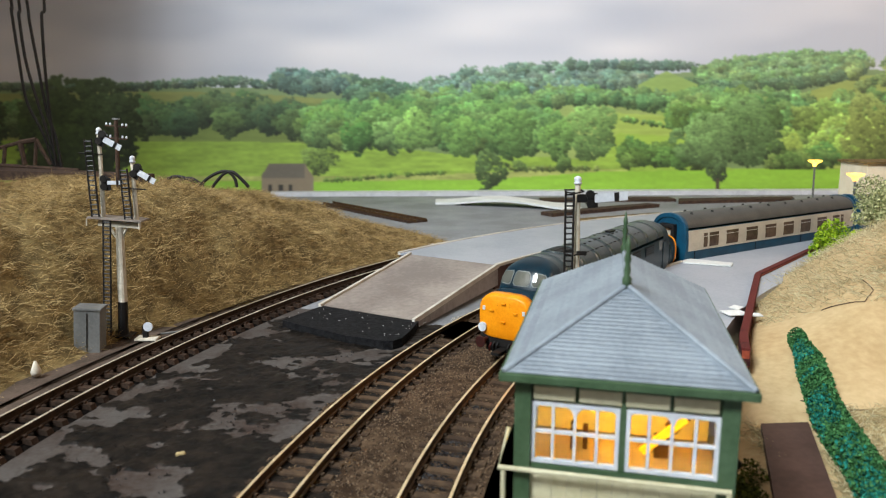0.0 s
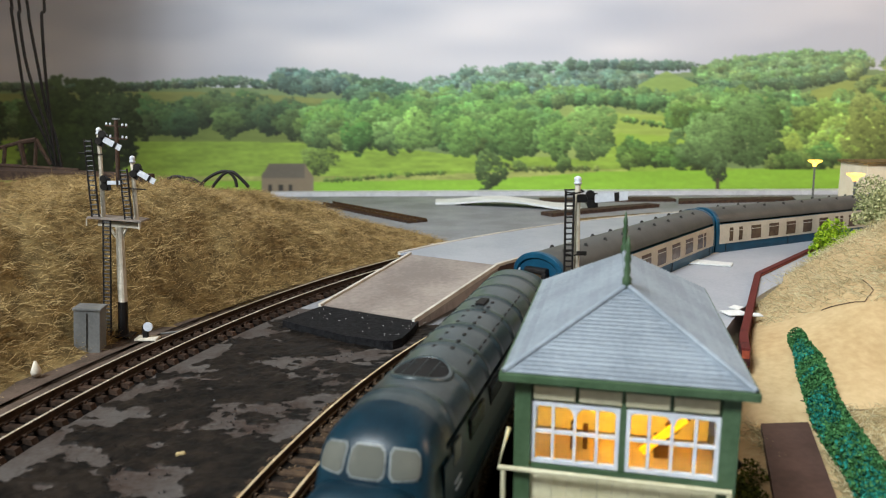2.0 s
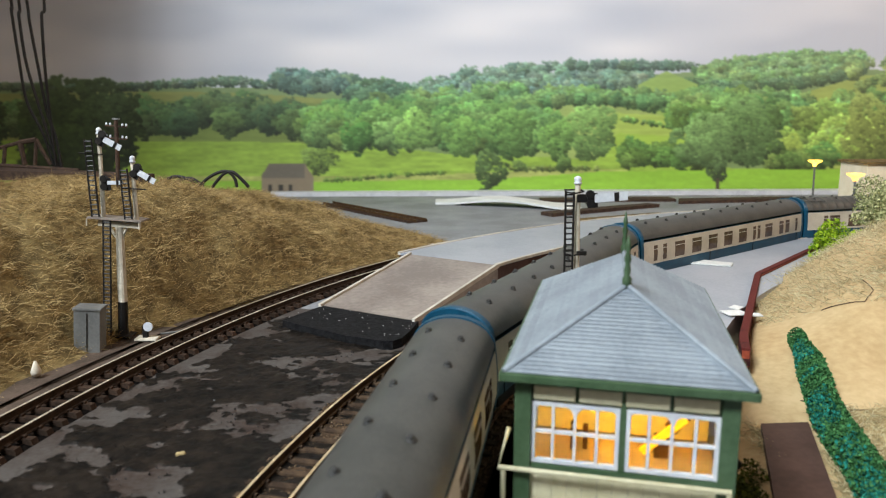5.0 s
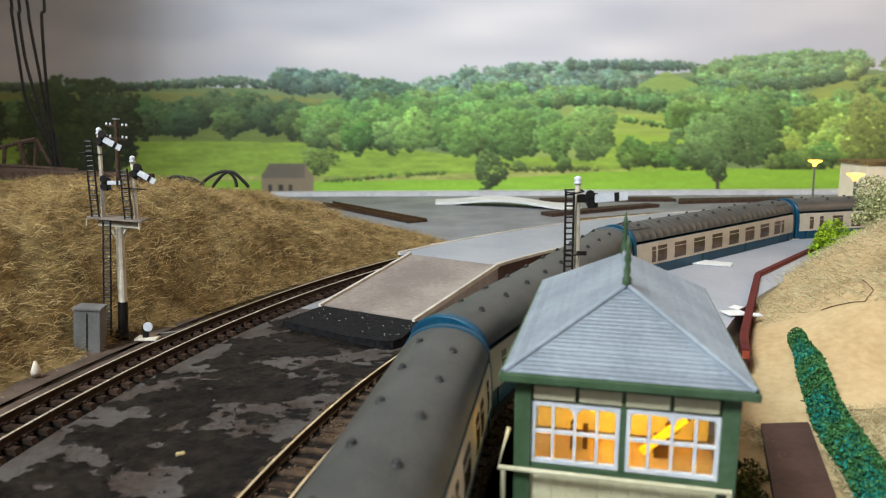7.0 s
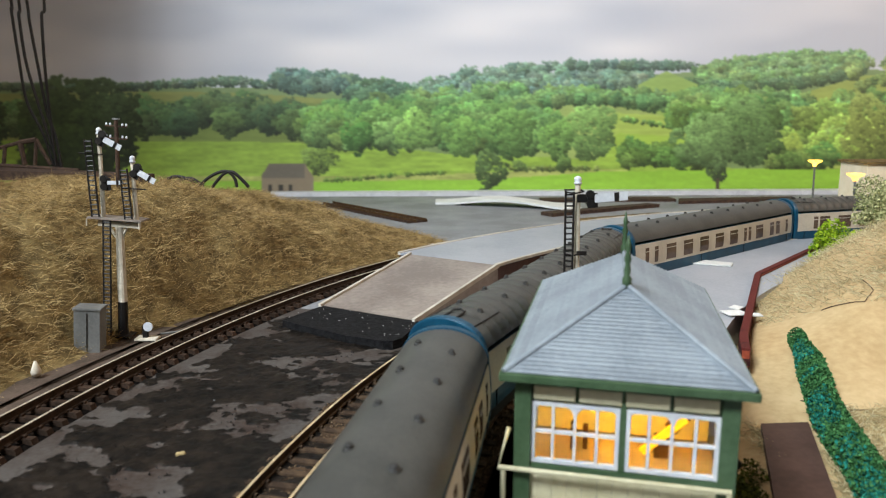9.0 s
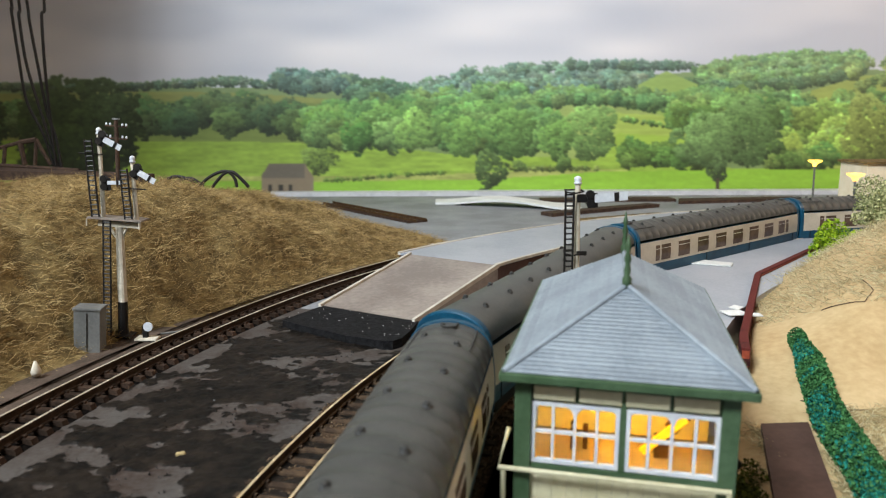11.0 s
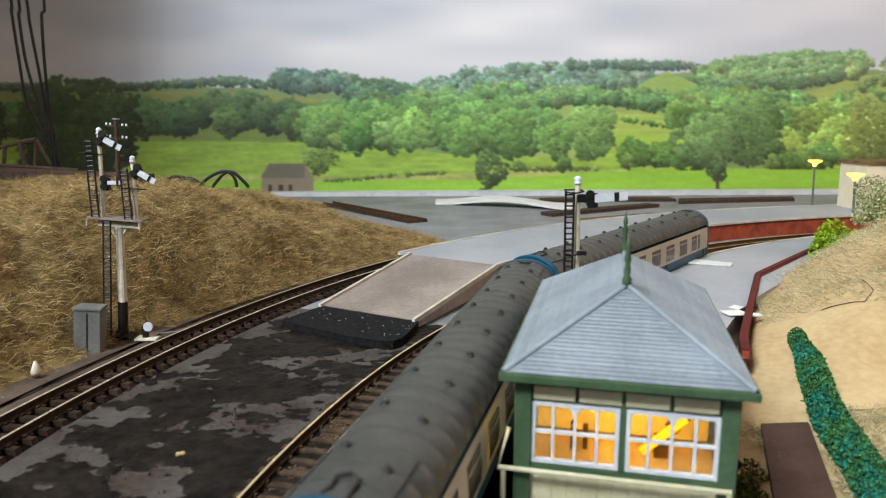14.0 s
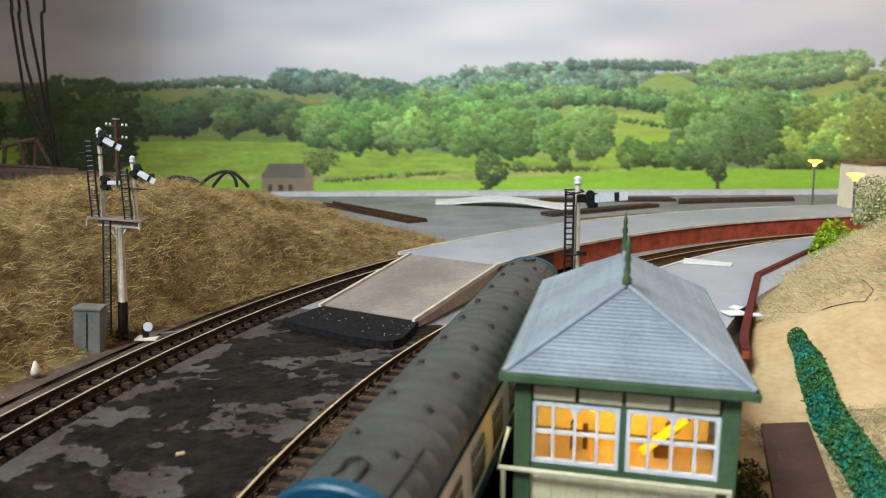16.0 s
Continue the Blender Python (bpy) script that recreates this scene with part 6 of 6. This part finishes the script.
# ---- cables and scrap at the west end ----
def cable(pts, r, label):
    P = [Vector(p) for p in pts]
    out = []
    for i in range(len(P) - 1):
        p0, p1, p2, p3 = P[max(i - 1, 0)], P[i], P[i + 1], P[min(i + 2, len(P) - 1)]
        for k in range(8):
            t = k / 8
            out.append(0.5 * ((2 * p1) + (p2 - p0) * t + (2 * p0 - 5 * p1 + 4 * p2 - p3) * t * t + (3 * p1 - p0 - 3 * p2 + p3) * t ** 3))
    out.append(P[-1])
    tagged(part("cable", tube(bmesh.new(), out, r, 6), M["cable"], smooth=True), label, "cable", "cables at the west end")


CABLES_UP = [[(-0.555, 0.900, 0.640), (-0.555, 0.950, 0.303), (-0.554, 0.950, 0.262), (-0.551, 0.950, 0.206), (-0.546, 0.950, 0.148), (-0.528, 0.950, 0.104), (-0.517, 0.950, 0.050), (-0.510, 0.945, GROUND)],
             [(-0.545, 0.900, 0.640), (-0.545, 0.950, 0.303), (-0.545, 0.950, 0.255), (-0.542, 0.950, 0.199), (-0.532, 0.950, 0.148), (-0.519, 0.950, 0.090), (-0.508, 0.950, 0.040), (-0.505, 0.945, GROUND)],
             [(-0.535, 0.900, 0.640), (-0.535, 0.950, 0.303), (-0.532, 0.950, 0.248), (-0.526, 0.950, 0.184), (-0.521, 0.950, 0.134), (-0.512, 0.950, 0.097), (-0.500, 0.945, GROUND)],
             [(-0.512, 0.900, 0.640), (-0.512, 0.950, 0.303), (-0.516, 0.950, 0.255), (-0.518, 0.950, 0.199), (-0.518, 0.950, 0.148), (-0.517, 0.950, 0.112), (-0.512, 0.945, GROUND)]]
CABLES_LOW = [[(-0.262, 0.660, 0.067), (-0.249, 0.660, 0.073), (-0.236, 0.660, 0.070), (-0.227, 0.660, 0.062)],
              [(-0.229, 0.660, 0.062), (-0.216, 0.660, 0.073), (-0.202, 0.660, 0.078), (-0.194, 0.660, 0.072), (-0.192, 0.660, 0.063)],
              [(-0.215, 0.660, 0.063), (-0.204, 0.660, 0.075), (-0.195, 0.660, 0.077), (-0.185, 0.660, 0.068), (-0.181, 0.660, 0.063)],
              [(-0.255, 0.660, 0.064), (-0.243, 0.660, 0.070), (-0.233, 0.660, 0.071), (-0.223, 0.660, 0.064)]]
STRIP = [(-0.62, 0.80), (-0.28, 0.66), (-0.28, 0.69), (-0.62, 0.84)]
GIRDER = pose(-0.472, 0.80, 0.075)
LBL = "black cable hanging before the backscene"
for pts in CABLES_UP:
    cable(pts, 0.0019, LBL)
for pts in CABLES_LOW:
    cable(pts, 0.0016, "black wire loop lying on the embankment top")
plank("dark_strip", STRIP, 0.010, M["oldtrack"], "dark brown track panel on the embankment top", "track panel", 0.070)


def girder():
    g = thing("girder", GIRDER @ Matrix.Diagonal((0.7, 0.7, 0.7, 1)), "dark brown lattice girder scrap behind the bank", "girder")
    for a, b, r in (((-0.06, 0, 0.0), (0.09, 0, -0.010), 0.0045), ((-0.06, 0, 0.02), (0.0, 0, 0.036), 0.003), ((0.0, 0, 0.036), (0.026, 0, 0.040), 0.004), ((0.026, 0, 0.040), (0.045, 0, 0.0), 0.003), ((-0.03, 0, 0.0), (-0.025, 0, 0.03), 0.003), ((0.004, 0, 0.0), (0.0, 0, 0.036), 0.004), ((0.02, 0, 0.0), (0.026, 0, 0.040), 0.003)):
        part("bar", cyl(bmesh.new(), a, b, r, n=6), M["oldtrack"], g)


girder()


# ---- what moves: the train runs along its curve ----
def front_at(t):
    """Metres along the track at which the front of the train stands."""
    ts = (0.0, 1.5, 2.5, 3.0, 3.8, 7.0, 8.0, 9.2, 11.5, 12.5, 13.3, 14.5, 16.0)
    ss = (0.262, 0.102, -0.016, -0.080, -0.187, -0.638, -0.770, -0.938, -1.238, -1.378, -1.487, -1.656, -1.849)
    j = max(1, min(len(ts) - 1, int(np.searchsorted(ts, t))))
    m = np.gradient(np.array(ss), np.array(ts))
    h = ts[j] - ts[j - 1]
    k = (t - ts[j - 1]) / h
    return ((2 * k ** 3 - 3 * k * k + 1) * ss[j - 1] + (k ** 3 - 2 * k * k + k) * h * m[j - 1] + (-2 * k ** 3 + 3 * k * k) * ss[j] + (k ** 3 - k * k) * h * m[j])


def stand(s, half, side):
    """The pose of a vehicle whose middle is at s, whose bogies are half apart from it, and which is shifted inward by
    side to fit the camera's view.
    """
    a, _ = on_arc(OX, OY, RB, s - half)
    b, _ = on_arc(OX, OY, RB, s + half)
    d = a - b
    p = (a + b) / 2 + Vector((-d.y, d.x, 0)).normalized() * side
    return pose(p.x, p.y, 0.0002, 0, 0, math.degrees(math.atan2(d.y, d.x)))


def motions():
    times = [i * 0.2 for i in range(81)]
    for ob, off, half, side in [(LOCO, 0.152, 0.080, 0.0)] + [(c, 0.283 + 0.135 + 0.270 * k, 0.101, 0.0016) for k, c in enumerate(COACHES)]:
        walk(ob, [(t, stand(front_at(t) + off, half, side)) for t in times])


motions()
